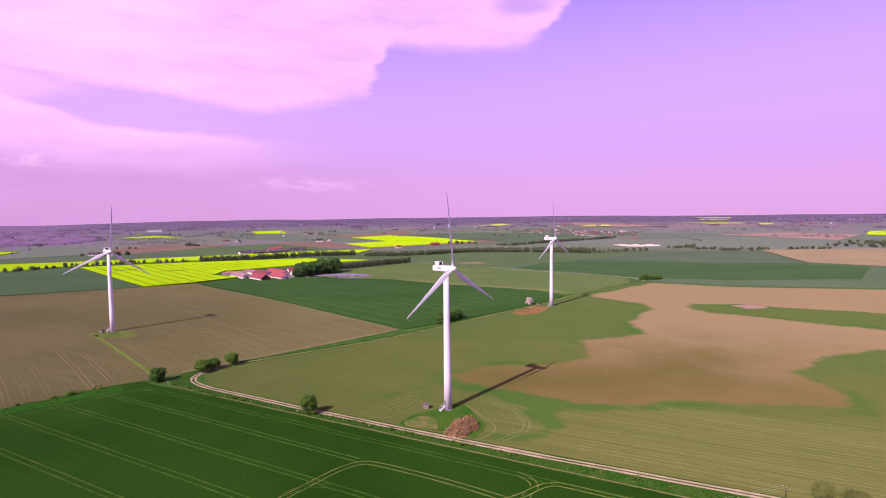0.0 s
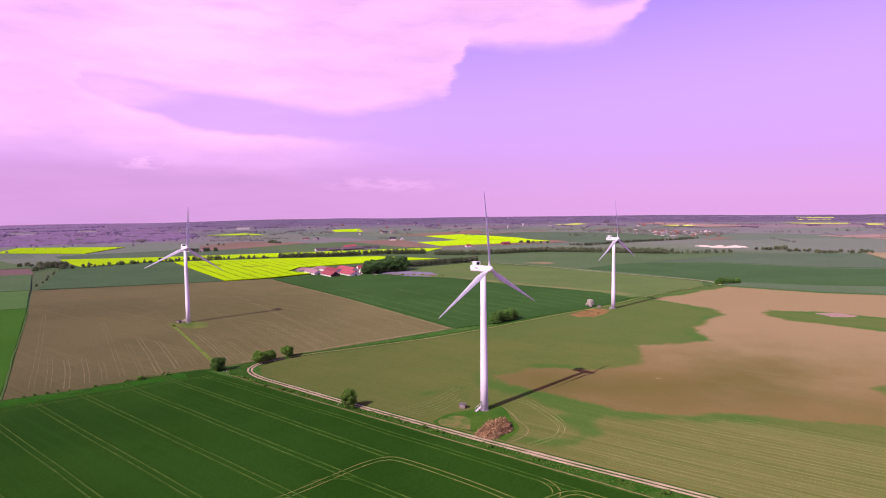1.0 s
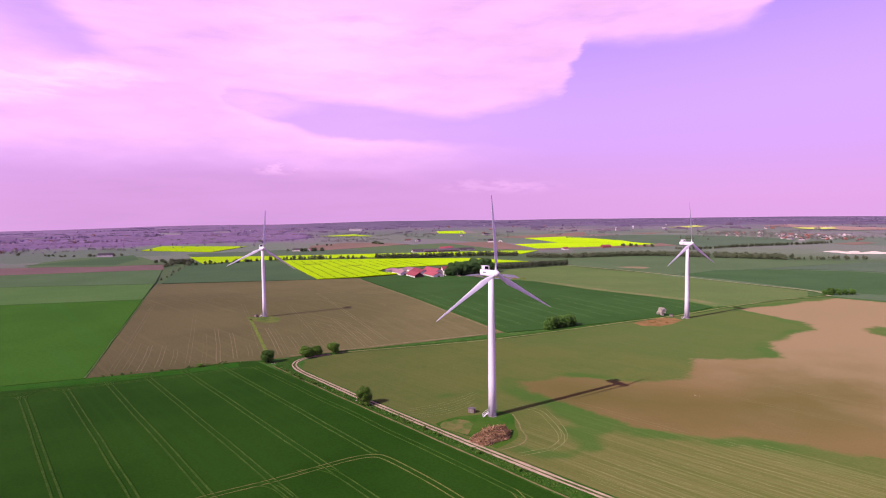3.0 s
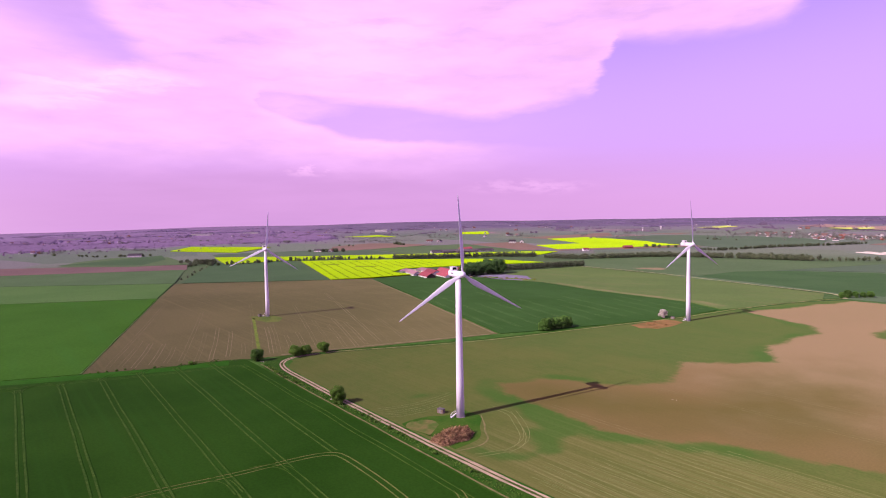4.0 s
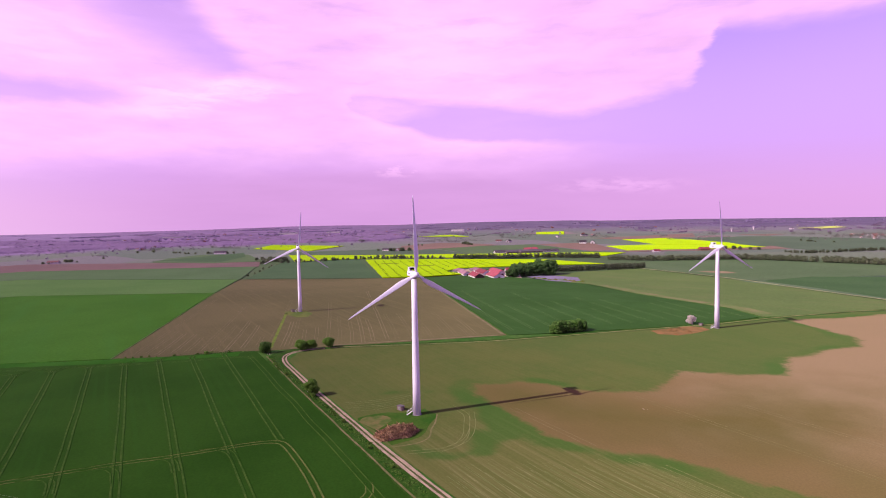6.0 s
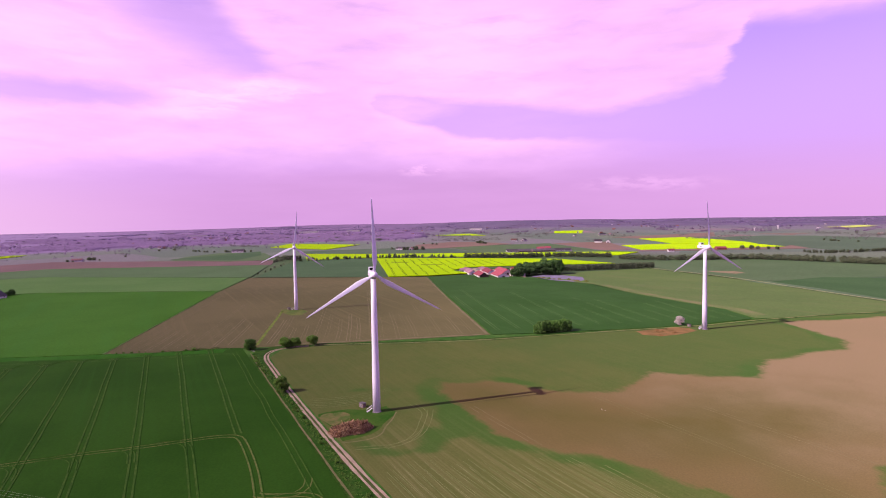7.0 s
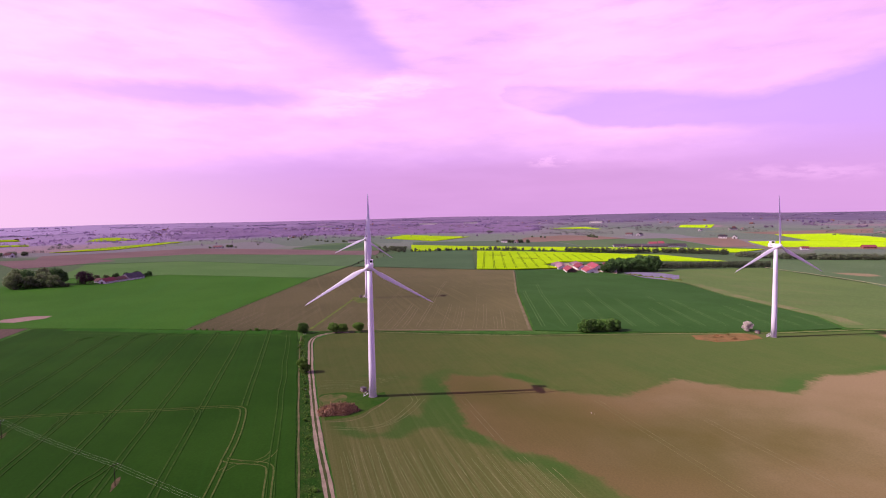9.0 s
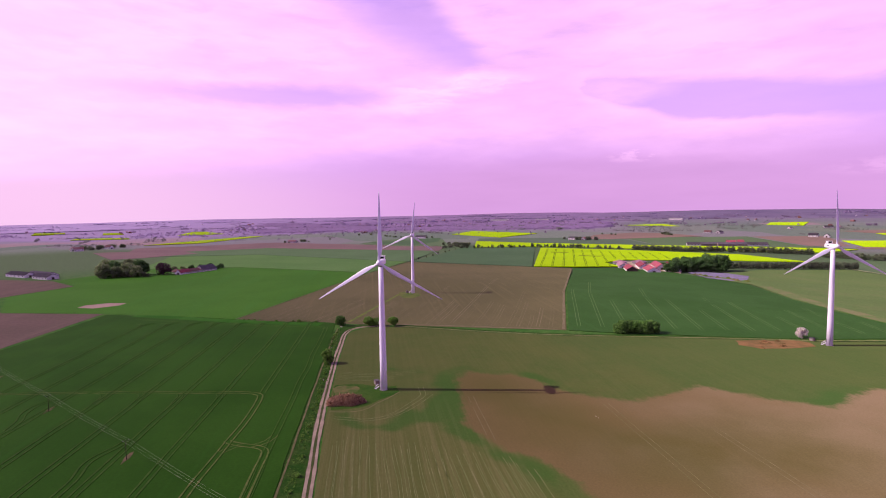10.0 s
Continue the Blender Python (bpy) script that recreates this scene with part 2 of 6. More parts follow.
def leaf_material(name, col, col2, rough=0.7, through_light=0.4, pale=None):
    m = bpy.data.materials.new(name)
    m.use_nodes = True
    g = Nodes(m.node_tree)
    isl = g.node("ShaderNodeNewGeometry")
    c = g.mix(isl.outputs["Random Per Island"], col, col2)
    # pale: the haze on the sun's side, mixed into the leaf colour
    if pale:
        c = g.mix(g.math("MULTIPLY", sun_side_haze(g, isl.outputs["Position"]), 0.8), c, pale)
    r = g.node("ShaderNodeObjectInfo").outputs["Random"]
    v = g.node("ShaderNodeVectorMath", operation="SCALE")
    g.put(c, v.inputs[0]), g.put(g.smooth(r, 0.0, 1.0, 0.75, 1.2), v.inputs[3])
    b = g.node("ShaderNodeBsdfPrincipled")
    g.put(v.outputs[0], b.inputs["Base Color"])
    b.inputs["Roughness"].default_value, b.inputs["Specular IOR Level"].default_value = rough, 0.2
    thin = g.node("ShaderNodeBsdfTranslucent")
    g.put(v.outputs[0], thin.inputs[0])
    both = g.node("ShaderNodeMixShader")
    both.inputs[0].default_value = through_light
    g.t.links.new(b.outputs[0], both.inputs[1]), g.t.links.new(thin.outputs[0], both.inputs[2])
    out = g.node("ShaderNodeOutputMaterial")
    g.t.links.new(both.outputs[0], out.inputs[0])
    return m


def ground_material():
    """Grass near by; a patchwork of small far fields past the ones built singly, with haze painted in by distance."""
    m = bpy.data.materials.new("farmland")
    m.use_nodes = True
    g = Nodes(m.node_tree)
    geo = g.node("ShaderNodeNewGeometry").outputs["Position"]
    warp = g.node("ShaderNodeVectorMath", operation="ADD")
    nz = g.node("ShaderNodeTexNoise")
    g.put(geo, nz.inputs["Vector"])
    nz.inputs["Scale"].default_value = 0.004
    sc = g.node("ShaderNodeVectorMath", operation="SCALE")
    g.put(nz.outputs["Color"], sc.inputs[0])
    sc.inputs[3].default_value = 60.0
    g.put(geo, warp.inputs[0]), g.put(sc.outputs[0], warp.inputs[1])
    vo = g.node("ShaderNodeTexVoronoi")
    vo.distance = "MANHATTAN"
    g.put(g.mapped(warp.outputs[0], (1 / 420, 1 / 300, 0.0), 24), vo.inputs["Vector"])
    vo.inputs["Scale"].default_value = 1.0
    sp = g.node("ShaderNodeSeparateColor")
    g.put(vo.outputs["Color"], sp.inputs[0])
    ramp = g.node("ShaderNodeValToRGB")
    ramp.color_ramp.interpolation = "CONSTANT"
    tones = [(0.0, (0.162, 0.179, 0.148)), (0.2, (0.171, 0.175, 0.154)), (0.4, (0.135, 0.158, 0.128)), (0.58, (0.268, 0.181, 0.182)), (0.66, (0.155, 0.173, 0.131)), (0.84, (0.188, 0.168, 0.178))]
    while len(ramp.color_ramp.elements) < len(tones):
        ramp.color_ramp.elements.new(0.5)
    for el, (p, c) in zip(ramp.color_ramp.elements, tones):
        el.position, el.color = p, (*c, 1)
    g.put(sp.outputs[0], ramp.inputs[0])
    grass = g.mix(g.smooth(g.noise(geo, 0.08, 5.0, 0.6), 0.35, 0.65), (0.03, 0.10, 0.016), (0.07, 0.13, 0.03))
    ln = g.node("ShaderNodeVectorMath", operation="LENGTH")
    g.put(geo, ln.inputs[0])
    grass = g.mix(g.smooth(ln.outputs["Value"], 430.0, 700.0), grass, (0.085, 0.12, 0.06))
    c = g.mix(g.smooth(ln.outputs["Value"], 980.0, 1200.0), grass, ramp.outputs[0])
    # haze in the base colour: violet with distance, paler towards the sun
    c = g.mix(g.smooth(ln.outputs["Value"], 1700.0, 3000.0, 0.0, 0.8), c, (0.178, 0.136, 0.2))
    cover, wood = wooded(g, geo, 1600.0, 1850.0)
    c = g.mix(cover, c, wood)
    c = g.mix(g.math("MULTIPLY", sun_side_haze(g, geo), g.smooth(ln.outputs["Value"], 1250.0, 2000.0, 0.0, 0.85)), c, (0.31, 0.22, 0.36))
    c = g.mix(1.0, c, g.mix(g.smooth(g.noise(geo, 0.35, 5.0, 0.7), 0.3, 0.7), (0.78, 0.78, 0.78), (1.2, 1.2, 1.2)), "MULTIPLY")
    b = g.node("ShaderNodeBsdfPrincipled")
    g.put(c, b.inputs["Base Color"])
    b.inputs["Roughness"].default_value, b.inputs["Specular IOR Level"].default_value = 0.95, 0.02
    b.inputs["Diffuse Roughness"].default_value = 0.25
    out = g.node("ShaderNodeOutputMaterial")
    g.t.links.new(b.outputs[0], out.inputs[0])
    return m


def backdrop_material():
    """Wooded, broken farmland near the horizon, its violet haze put into the base colour."""
    m = bpy.data.materials.new("hazy_farmland")
    m.use_nodes = True
    g = Nodes(m.node_tree)
    geo = g.node("ShaderNodeNewGeometry").outputs["Position"]
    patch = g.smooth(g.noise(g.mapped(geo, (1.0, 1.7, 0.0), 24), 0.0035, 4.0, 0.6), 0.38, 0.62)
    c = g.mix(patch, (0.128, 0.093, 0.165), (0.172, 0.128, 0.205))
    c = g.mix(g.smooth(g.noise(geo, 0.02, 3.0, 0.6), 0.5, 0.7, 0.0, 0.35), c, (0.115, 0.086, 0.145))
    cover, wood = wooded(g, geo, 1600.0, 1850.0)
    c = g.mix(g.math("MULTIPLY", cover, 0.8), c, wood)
    c = g.mix(g.math("MULTIPLY", sun_side_haze(g, geo), 0.88), c, (0.33, 0.23, 0.41))
    b = g.node("ShaderNodeBsdfPrincipled")
    g.put(c, b.inputs["Base Color"])
    b.inputs["Roughness"].default_value, b.inputs["Specular IOR Level"].default_value = 0.95, 0.02
    out = g.node("ShaderNodeOutputMaterial")
    g.t.links.new(b.outputs[0], out.inputs[0])
    return m


def mixed_crop_material():
    """Thin cereal with bare soil where the cover fails; the mesh carries the cover."""
    m = bpy.data.materials.new("thin_cereal")
    m.use_nodes = True
    g = Nodes(m.node_tree)
    geo = g.node("ShaderNodeNewGeometry").outputs["Position"]
    bare = g.node("ShaderNodeAttribute", attribute="bare").outputs["Fac"]
    lush = g.node("ShaderNodeAttribute", attribute="lush").outputs["Fac"]
    dry = g.node("ShaderNodeAttribute", attribute="dry").outputs["Fac"]
    n1 = g.noise(geo, 0.03, 6.0, 0.62)
    n2 = g.noise(geo, 0.25, 6.0, 0.68)
    rows = g.noise(g.mapped(geo, (0.006, 0.62, 1), -1.5), 1.0, 5.0, 0.72)
    crop = g.mix(g.smooth(n1, 0.35, 0.65), (0.094, 0.105, 0.03), (0.076, 0.1, 0.026))
    crop = g.mix(g.smooth(n2, 0.35, 0.75, 0.0, 0.5), crop, (0.105, 0.105, 0.035))
    crop = g.mix(g.smooth(rows, 0.44, 0.6, 0.0, g.math("ADD", 0.06, g.math("MULTIPLY", dry, 0.6))), crop, (0.19, 0.165, 0.075))
    crop = g.mix(g.math("MULTIPLY", g.smooth(rows, 0.5, 0.36), g.math("ADD", 0.04, g.math("MULTIPLY", dry, 0.4))), crop, (0.05, 0.085, 0.02))
    crop = g.mix(g.math("MULTIPLY", dry, 0.55), crop, (0.124, 0.115, 0.038))
    k = g.smooth(g.math("ADD", lush, g.math("MULTIPLY", g.math("SUBTRACT", n2, 0.5), 0.7)), 0.3, 0.95, 0.0, 0.7)
    crop = g.mix(k, crop, (0.041, 0.1, 0.018))
    at = g.node("ShaderNodeSeparateXYZ")
    g.put(geo, at.inputs[0])
    crop = g.mix(g.smooth(g.math("ADD", at.outputs[1], g.math("MULTIPLY", n1, 60.0)), 250.0, 350.0, 0.0, 0.4), crop, (0.056, 0.1, 0.029))
    heart = g.node("ShaderNodeAttribute", attribute="heart").outputs["Fac"]
    soil = g.mix(g.smooth(n1, 0.3, 0.7), (0.156, 0.105, 0.046), (0.135, 0.094, 0.039))
    core = g.mix(g.smooth(n1, 0.3, 0.7), (0.104, 0.082, 0.027), (0.087, 0.076, 0.0215))
    soil = g.mix(heart, soil, core)
    soil = g.mix(g.smooth(rows, 0.45, 0.75, 0.0, 0.2), soil, (0.158, 0.11, 0.048))
    soil = g.mix(g.smooth(g.noise(geo, 0.012, 3.0, 0.5), 0.45, 0.65, 0.0, 0.3), soil, (0.098, 0.09, 0.026))
    soil = g.mix(g.smooth(g.math("ADD", at.outputs[1], g.math("MULTIPLY", n1, 160.0)), 290.0, 450.0, 0.0, 0.85), soil, (0.232, 0.16, 0.096))
    f = g.smooth(g.math("ADD", g.math("ADD", bare, g.math("MULTIPLY", g.math("SUBTRACT", rows, 0.5), 0.5)), g.math("MULTIPLY", g.math("SUBTRACT", n2, 0.5), 0.9)), 0.26, 0.74)
    c = g.mix(f, crop, soil)
    fine = g.noise(geo, 1.6, 5.0, 0.7)
    c = g.mix(1.0, c, g.mix(g.smooth(fine, 0.3, 0.7), (0.91, 0.91, 0.91), (1.085, 1.085, 1.085)), "MULTIPLY")
    b = g.node("ShaderNodeBsdfPrincipled")
    g.put(c, b.inputs["Base Color"])
    b.inputs["Roughness"].default_value, b.inputs["Specular IOR Level"].default_value = 0.95, 0.02
    b.inputs["Diffuse Roughness"].default_value = 1.0
    bp = g.node("ShaderNodeBump")
    bp.inputs["Strength"].default_value, bp.inputs["Distance"].default_value = 0.3, 0.15
    g.put(fine, bp.inputs["Height"]), g.put(bp.outputs[0], b.inputs["Normal"])
    out = g.node("ShaderNodeOutputMaterial")
    g.t.links.new(b.outputs[0], out.inputs[0])
    return m


M = {}
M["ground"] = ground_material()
M["thin"] = mixed_crop_material()
M["wheat"] = material("young_wheat", (0.0158, 0.0505, 0.0042), (0.0215, 0.0618, 0.006), 0.02, bump=0.06, grit=0.12, fine=1.3, streak=(178, 0.3, 0.006, 0.4), streak_col=(0.021, 0.07, 0.008), soft=0.15)
M["barley"] = material("barley", (0.035, 0.085, 0.0185), (0.043, 0.098, 0.0235), 0.015, bump=0.15, fine=0.9, streak=(160, 0.3, 0.008, 0.3), streak_col=(0.05, 0.115, 0.03), soft=0.15)
M["bright"] = material("bright_grass_ley", (0.037, 0.108, 0.0105), (0.045, 0.122, 0.0135), 0.012, bump=0.1, fine=0.6, streak=(20, 0.06, 0.006, 0.3), streak_col=(0.04, 0.13, 0.02), soft=0.15)
M["pale_green"] = material("pale_green_crop", (0.086, 0.158, 0.046), (0.074, 0.146, 0.04), 0.01, fine=0.5, soft=0.15)
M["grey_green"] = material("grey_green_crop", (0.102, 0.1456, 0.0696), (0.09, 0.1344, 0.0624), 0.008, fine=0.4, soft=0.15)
M["sage"] = material("sage_green_crop", (0.098, 0.142, 0.077), (0.11, 0.155, 0.085), 0.01, fine=0.5, soft=0.15, streak=(12, 0.04, 0.004, 0.35), streak_col=(0.12, 0.15, 0.09))
M["blue_green"] = material("blue_green_crop", (0.06, 0.104, 0.05), (0.07, 0.117, 0.056), 0.01, fine=0.5, soft=0.15)
M["mid_green"] = material("mid_green_crop", (0.076, 0.126, 0.055), (0.085, 0.137, 0.062), 0.012, fine=0.6, soft=0.15)
M["olive"] = material("olive_crop", (0.1134, 0.156, 0.0506), (0.09936, 0.1435, 0.0462), 0.012, fine=0.5, streak=(15, 0.05, 0.006, 0.35), streak_col=(0.15, 0.15, 0.065), soft=0.3)
M["fallow"] = material("drilled_soil", (0.136, 0.114, 0.052), (0.108, 0.095, 0.042), 0.007, bump=0.12, fine=0.8, streak=(159, 0.35, 0.006, 0.4), streak_col=(0.175, 0.138, 0.066))
M["pink_soil"] = material("reddish_soil", (0.224, 0.1378, 0.1155), (0.196, 0.124, 0.1023), 0.01, fine=0.4, soft=0.3)
M["dark_soil"] = material("dark_ploughed_soil", (0.14, 0.088, 0.074), (0.115, 0.077, 0.062), 0.01, fine=0.4, soft=0.5, streak=(25, 0.1, 0.006, 0.3), streak_col=(0.18, 0.12, 0.095))
M["pale_soil"] = material("pale_soil", (0.222, 0.163, 0.106), (0.198, 0.148, 0.092), 0.01, fine=0.4, streak=(8, 0.08, 0.005, 0.3))
M["rape"] = material("rapeseed_bloom", (0.3696, 0.5418, 0.0005), (0.3168, 0.4902, 0.0005), 0.015, fine=0.6, mid=(0.3, 0.7))
# the rapeseed again for far strips, dulled by haze put into its colour
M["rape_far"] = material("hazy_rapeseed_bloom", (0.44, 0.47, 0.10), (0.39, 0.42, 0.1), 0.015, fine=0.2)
M["tram"] = material("wheel_track", (0.064, 0.108, 0.02), (0.038, 0.08, 0.013), 0.3, fine=2.0)
M["tram_dry"] = material("worn_headland_track", (0.145, 0.145, 0.046), (0.085, 0.118, 0.028), 0.3, fine=2.0)
M["tram_soil"] = material("pale_furrow", (0.2, 0.158, 0.09), (0.15, 0.122, 0.066), 0.2, fine=2.0)
M["tram_rape"] = material("rape_wheel_gap", (0.075, 0.12, 0.003), (0.12, 0.18, 0.003), 0.2, fine=2.0)
M["tram_pale"] = material("pale_wheel_track", (0.105, 0.155, 0.052), (0.07, 0.13, 0.035), 0.25, fine=1.5)
M["headland"] = material("headland_wheat", (0.020, 0.085, 0.006), (0.028, 0.10, 0.009), 0.05, bump=0.15, fine=1.3, soft=0.15)
M["rut_crown"] = material("rut_crown", (0.09, 0.085, 0.035), (0.05, 0.075, 0.02), 0.4, fine=3.0)
M["pale_path"] = material("pale_grass_path", (0.31, 0.29, 0.17), (0.24, 0.24, 0.12), 0.2, fine=2.0)
M["dry_margin"] = material("dry_crop_margin", (0.155, 0.145, 0.068), (0.115, 0.14, 0.052), 0.05, fine=0.8)
M["access"] = material("yellow_green_strip", (0.17, 0.2, 0.04), (0.11, 0.16, 0.03), 0.15, fine=1.5)
M["pole_wood"] = material("weathered_pole_wood", (0.06, 0.042, 0.03), (0.04, 0.03, 0.022), 2.0, bump=0.02)
M["wire"] = material("pale_aluminium_wire", (0.42, 0.43, 0.3), None, 4.0, rough=0.5)
M["soil_spot"] = material("reddish_bare_spot", (0.19, 0.12, 0.07), (0.1, 0.09, 0.04), 0.6, bump=0.1, fine=4.0)
M["lane"] = material("pale_lane_grass", (0.2, 0.19, 0.085), (0.14, 0.155, 0.055), 0.2, fine=2.0)
M["verge"] = material("rough_verge", (0.021, 0.066, 0.0072), (0.042, 0.082, 0.014), 0.25, bump=0.2, fine=1.5, grit=0.3)
M["tan_patch"] = material("dry_trampled_grass", (0.155, 0.125, 0.05), (0.075, 0.11, 0.026), 0.2, bump=0.1, fine=1.6)
M["dry_grass"] = material("dry_grass", (0.135, 0.148, 0.04), (0.081, 0.12, 0.0272), 0.12, bump=0.2, fine=1.6)
M["short_grass"] = material("short_grass", (0.03, 0.084, 0.01), (0.055, 0.1, 0.016), 0.09, bump=0.2, fine=1.4)
M["gravel"] = material("gravel_track", (0.4, 0.285, 0.22), (0.31, 0.225, 0.17), 0.25, bump=0.1, fine=2.5)
M["earth"] = material("reddish_earth", (0.215, 0.112, 0.05), (0.15, 0.095, 0.04), 0.15, bump=0.3, fine=1.2)
M["white_paint"] = material("white_coated_steel", (0.86, 0.75, 0.87), (0.81, 0.71, 0.83), 0.12, soft=0.0, rough=0.42, fine=0.8, spec=0.4, grit=0.02)
M["blade"] = material("white_glass_fibre", (0.83, 0.74, 0.86), (0.78, 0.69, 0.81), 0.1, soft=0.0, rough=0.4, fine=0.7, spec=0.4, grit=0.02)
M["dark"] = material("dark_grille", (0.02, 0.02, 0.022), None, 6.0, rough=0.6)
M["concrete"] = material("weathered_concrete", (0.33, 0.29, 0.29), (0.24, 0.21, 0.21), 1.2, bump=0.03)
M["steel"] = material("galvanised_steel", (0.45, 0.44, 0.46), None, 4.0, rough=0.45, metal=0.7)
M["shed"] = material("painted_shed", (0.33, 0.23, 0.2), (0.25, 0.18, 0.16), 1.0, fine=9.0)
M["bark"] = material("bark", (0.07, 0.05, 0.035), (0.045, 0.034, 0.025), 3.0, bump=0.05)
M["wood"] = material("dead_wood", (0.30, 0.165, 0.09), (0.14, 0.07, 0.04), 0.8, bump=0.08, random_tone=0.75)
M["red_roof"] = material("red_clay_roof", (0.34, 0.078, 0.105), (0.26, 0.064, 0.088), 0.3, fine=2.5, random_tone=0.25)
M["far_roof"] = material("weathered_clay_roof", (0.27, 0.135, 0.13), (0.22, 0.115, 0.11), 0.3, fine=2.5, random_tone=0.3)
M["dusk_roof"] = material("faded_violet_roof", (0.33, 0.17, 0.21), (0.27, 0.14, 0.18), 0.3, fine=2.5, random_tone=0.2)
M["grey_roof"] = material("grey_sheet_roof", (0.12, 0.09, 0.11), (0.09, 0.075, 0.09), 0.25, fine=2.0, random_tone=0.3)
M["white_wall"] = material("whitewashed_wall", (0.8, 0.75, 0.74), (0.68, 0.63, 0.62), 0.4, fine=3.0)
M["far_wall"] = material("pale_plaster_wall", (0.72, 0.62, 0.66), (0.6, 0.52, 0.55), 0.4, fine=3.0, random_tone=0.25)
M["brick_wall"] = material("red_brick_wall", (0.30, 0.11, 0.08), (0.24, 0.09, 0.07), 0.5, fine=4.0)
M["glass"] = material("dark_window_glass", (0.03, 0.03, 0.04), None, 6.0, rough=0.1, spec=0.6)
M["door"] = material("dark_barn_door", (0.09, 0.06, 0.055), None, 6.0, rough=0.6)
M["tarp"] = material("violet_grey_gravel_yard", (0.2, 0.165, 0.25), (0.16, 0.13, 0.2), 0.1, fine=1.0)
M["mauve_soil"] = material("mauve_soil", (0.185, 0.11, 0.11), (0.16, 0.098, 0.1), 0.01, fine=0.4, soft=0.3)
M["pale_pink"] = material("pale_pink_soil", (0.33, 0.205, 0.19), (0.29, 0.18, 0.17), 0.01, fine=0.4, soft=0.3)
M["chalk"] = material("pale_spoil", (0.62, 0.5, 0.49), (0.5, 0.4, 0.38), 0.08, fine=0.6)
# far crop greyed by haze put into its colour
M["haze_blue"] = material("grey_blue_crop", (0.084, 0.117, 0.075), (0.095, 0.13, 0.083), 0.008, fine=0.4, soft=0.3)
M["lodged"] = material("lodged_rape", (0.22, 0.27, 0.01), (0.14, 0.17, 0.02), 0.15, fine=1.0)
M["soil_line"] = material("dirt_edge_soil", (0.19, 0.15, 0.075), (0.13, 0.12, 0.05), 0.3, fine=2.0)
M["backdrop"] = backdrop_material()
M["leaf_dark"] = leaf_material("leaf_dark", (0.078, 0.165, 0.03), (0.14, 0.25, 0.052), through_light=0.3)
M["leaf_mid"] = leaf_material("leaf_mid", (0.095, 0.182, 0.026), (0.18, 0.3, 0.053), through_light=0.33)
M["leaf_farm"] = leaf_material("leaf_farm", (0.058, 0.118, 0.033), (0.095, 0.17, 0.05), through_light=0.25)
M["block_green"] = material("dense_green_crop", (0.056, 0.107, 0.04), (0.065, 0.118, 0.046), 0.012, fine=0.6, soft=0.15)
M["leaf_olive"] = leaf_material("leaf_olive", (0.135, 0.158, 0.09), (0.185, 0.205, 0.118), through_light=0.25)
M["leaf_pale"] = leaf_material("leaf_pale", (0.155, 0.192, 0.088), (0.215, 0.25, 0.118))
M["leaf_yellow"] = leaf_material("leaf_yellow_olive", (0.24, 0.26, 0.075), (0.35, 0.36, 0.12))
M["leaf_red"] = leaf_material("leaf_copper", (0.0625, 0.0275, 0.0438), (0.106, 0.0475, 0.0688))
M["blossom"] = leaf_material("blossom", (0.75, 0.62, 0.62), (0.42, 0.4, 0.32))
# far woods: haze is painted into these colours, greyer and more violet farther off
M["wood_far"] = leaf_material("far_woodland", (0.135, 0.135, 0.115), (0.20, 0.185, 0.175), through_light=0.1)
M["wood_haze"] = leaf_material("far_haze_violet_woodland", (0.2, 0.14, 0.215), (0.27, 0.185, 0.28), through_light=0.25, pale=(0.33, 0.23, 0.39))
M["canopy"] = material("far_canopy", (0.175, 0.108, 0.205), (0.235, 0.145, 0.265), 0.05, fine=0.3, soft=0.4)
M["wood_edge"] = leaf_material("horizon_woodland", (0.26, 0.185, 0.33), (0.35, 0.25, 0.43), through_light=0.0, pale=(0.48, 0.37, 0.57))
M["litter"] = leaf_material("twig_litter", (0.09, 0.042, 0.022), (0.5, 0.3, 0.18), through_light=0.0)


# ---- lie of the land ----
# Flat round the turbines; past a line to the north-west the fields fall a few metres into a shallow vale.
VALE_AT = [450, 640, 1000, 1500, 1900]
VALE_Z = [0.0, -6.0, -6.5, -2.0, 0.0]
MIDWAY = Vector((75.5, 71.1))


def land(x, y):
    """The height of the fields at a plan point."""
    return float(np.interp((y - x) * 0.70711, VALE_AT, VALE_Z))


def outland(x, y):
    """Carries a plan point out onto the falling land: x, y, height and the growth in size."""
    k = 1.0
    p = MIDWAY
    for _ in range(12):
        p = MIDWAY + k * (Vector((x, y)) - MIDWAY)
        k = 1 - land(p.x, p.y) / 70.0
    return p.x, p.y, land(p.x, p.y), k


# ---- builders ----
def mesh_from(name, verts, faces, mat, smooth=False):
    me = bpy.data.meshes.new(name)
    me.from_pydata([tuple(v) for v in verts], [], [tuple(f) for f in faces])
    me.materials.append(mat)
    if smooth:
        me.shade_smooth()
    me.update()
    return me


def part(name, bm, mat, parent, label="", smooth=False):
    """Links a bmesh (or a mesh) as one mesh object under a thing or a part."""
    if isinstance(bm, bmesh.types.BMesh):
        me = bpy.data.meshes.new(name)
        bm.to_mesh(me)
        bm.free()
        me.materials.append(mat)
        if smooth:
            me.shade_smooth()
    else:
        me = bm
    ob = new(name, me)
    ob.parent = parent
    return tagged(ob, label)


def thing(name, m, label, category, group="", kind=""):
    ob = new(name)
    ob.matrix_world = m
    return tagged(ob, label, category, group, kind)


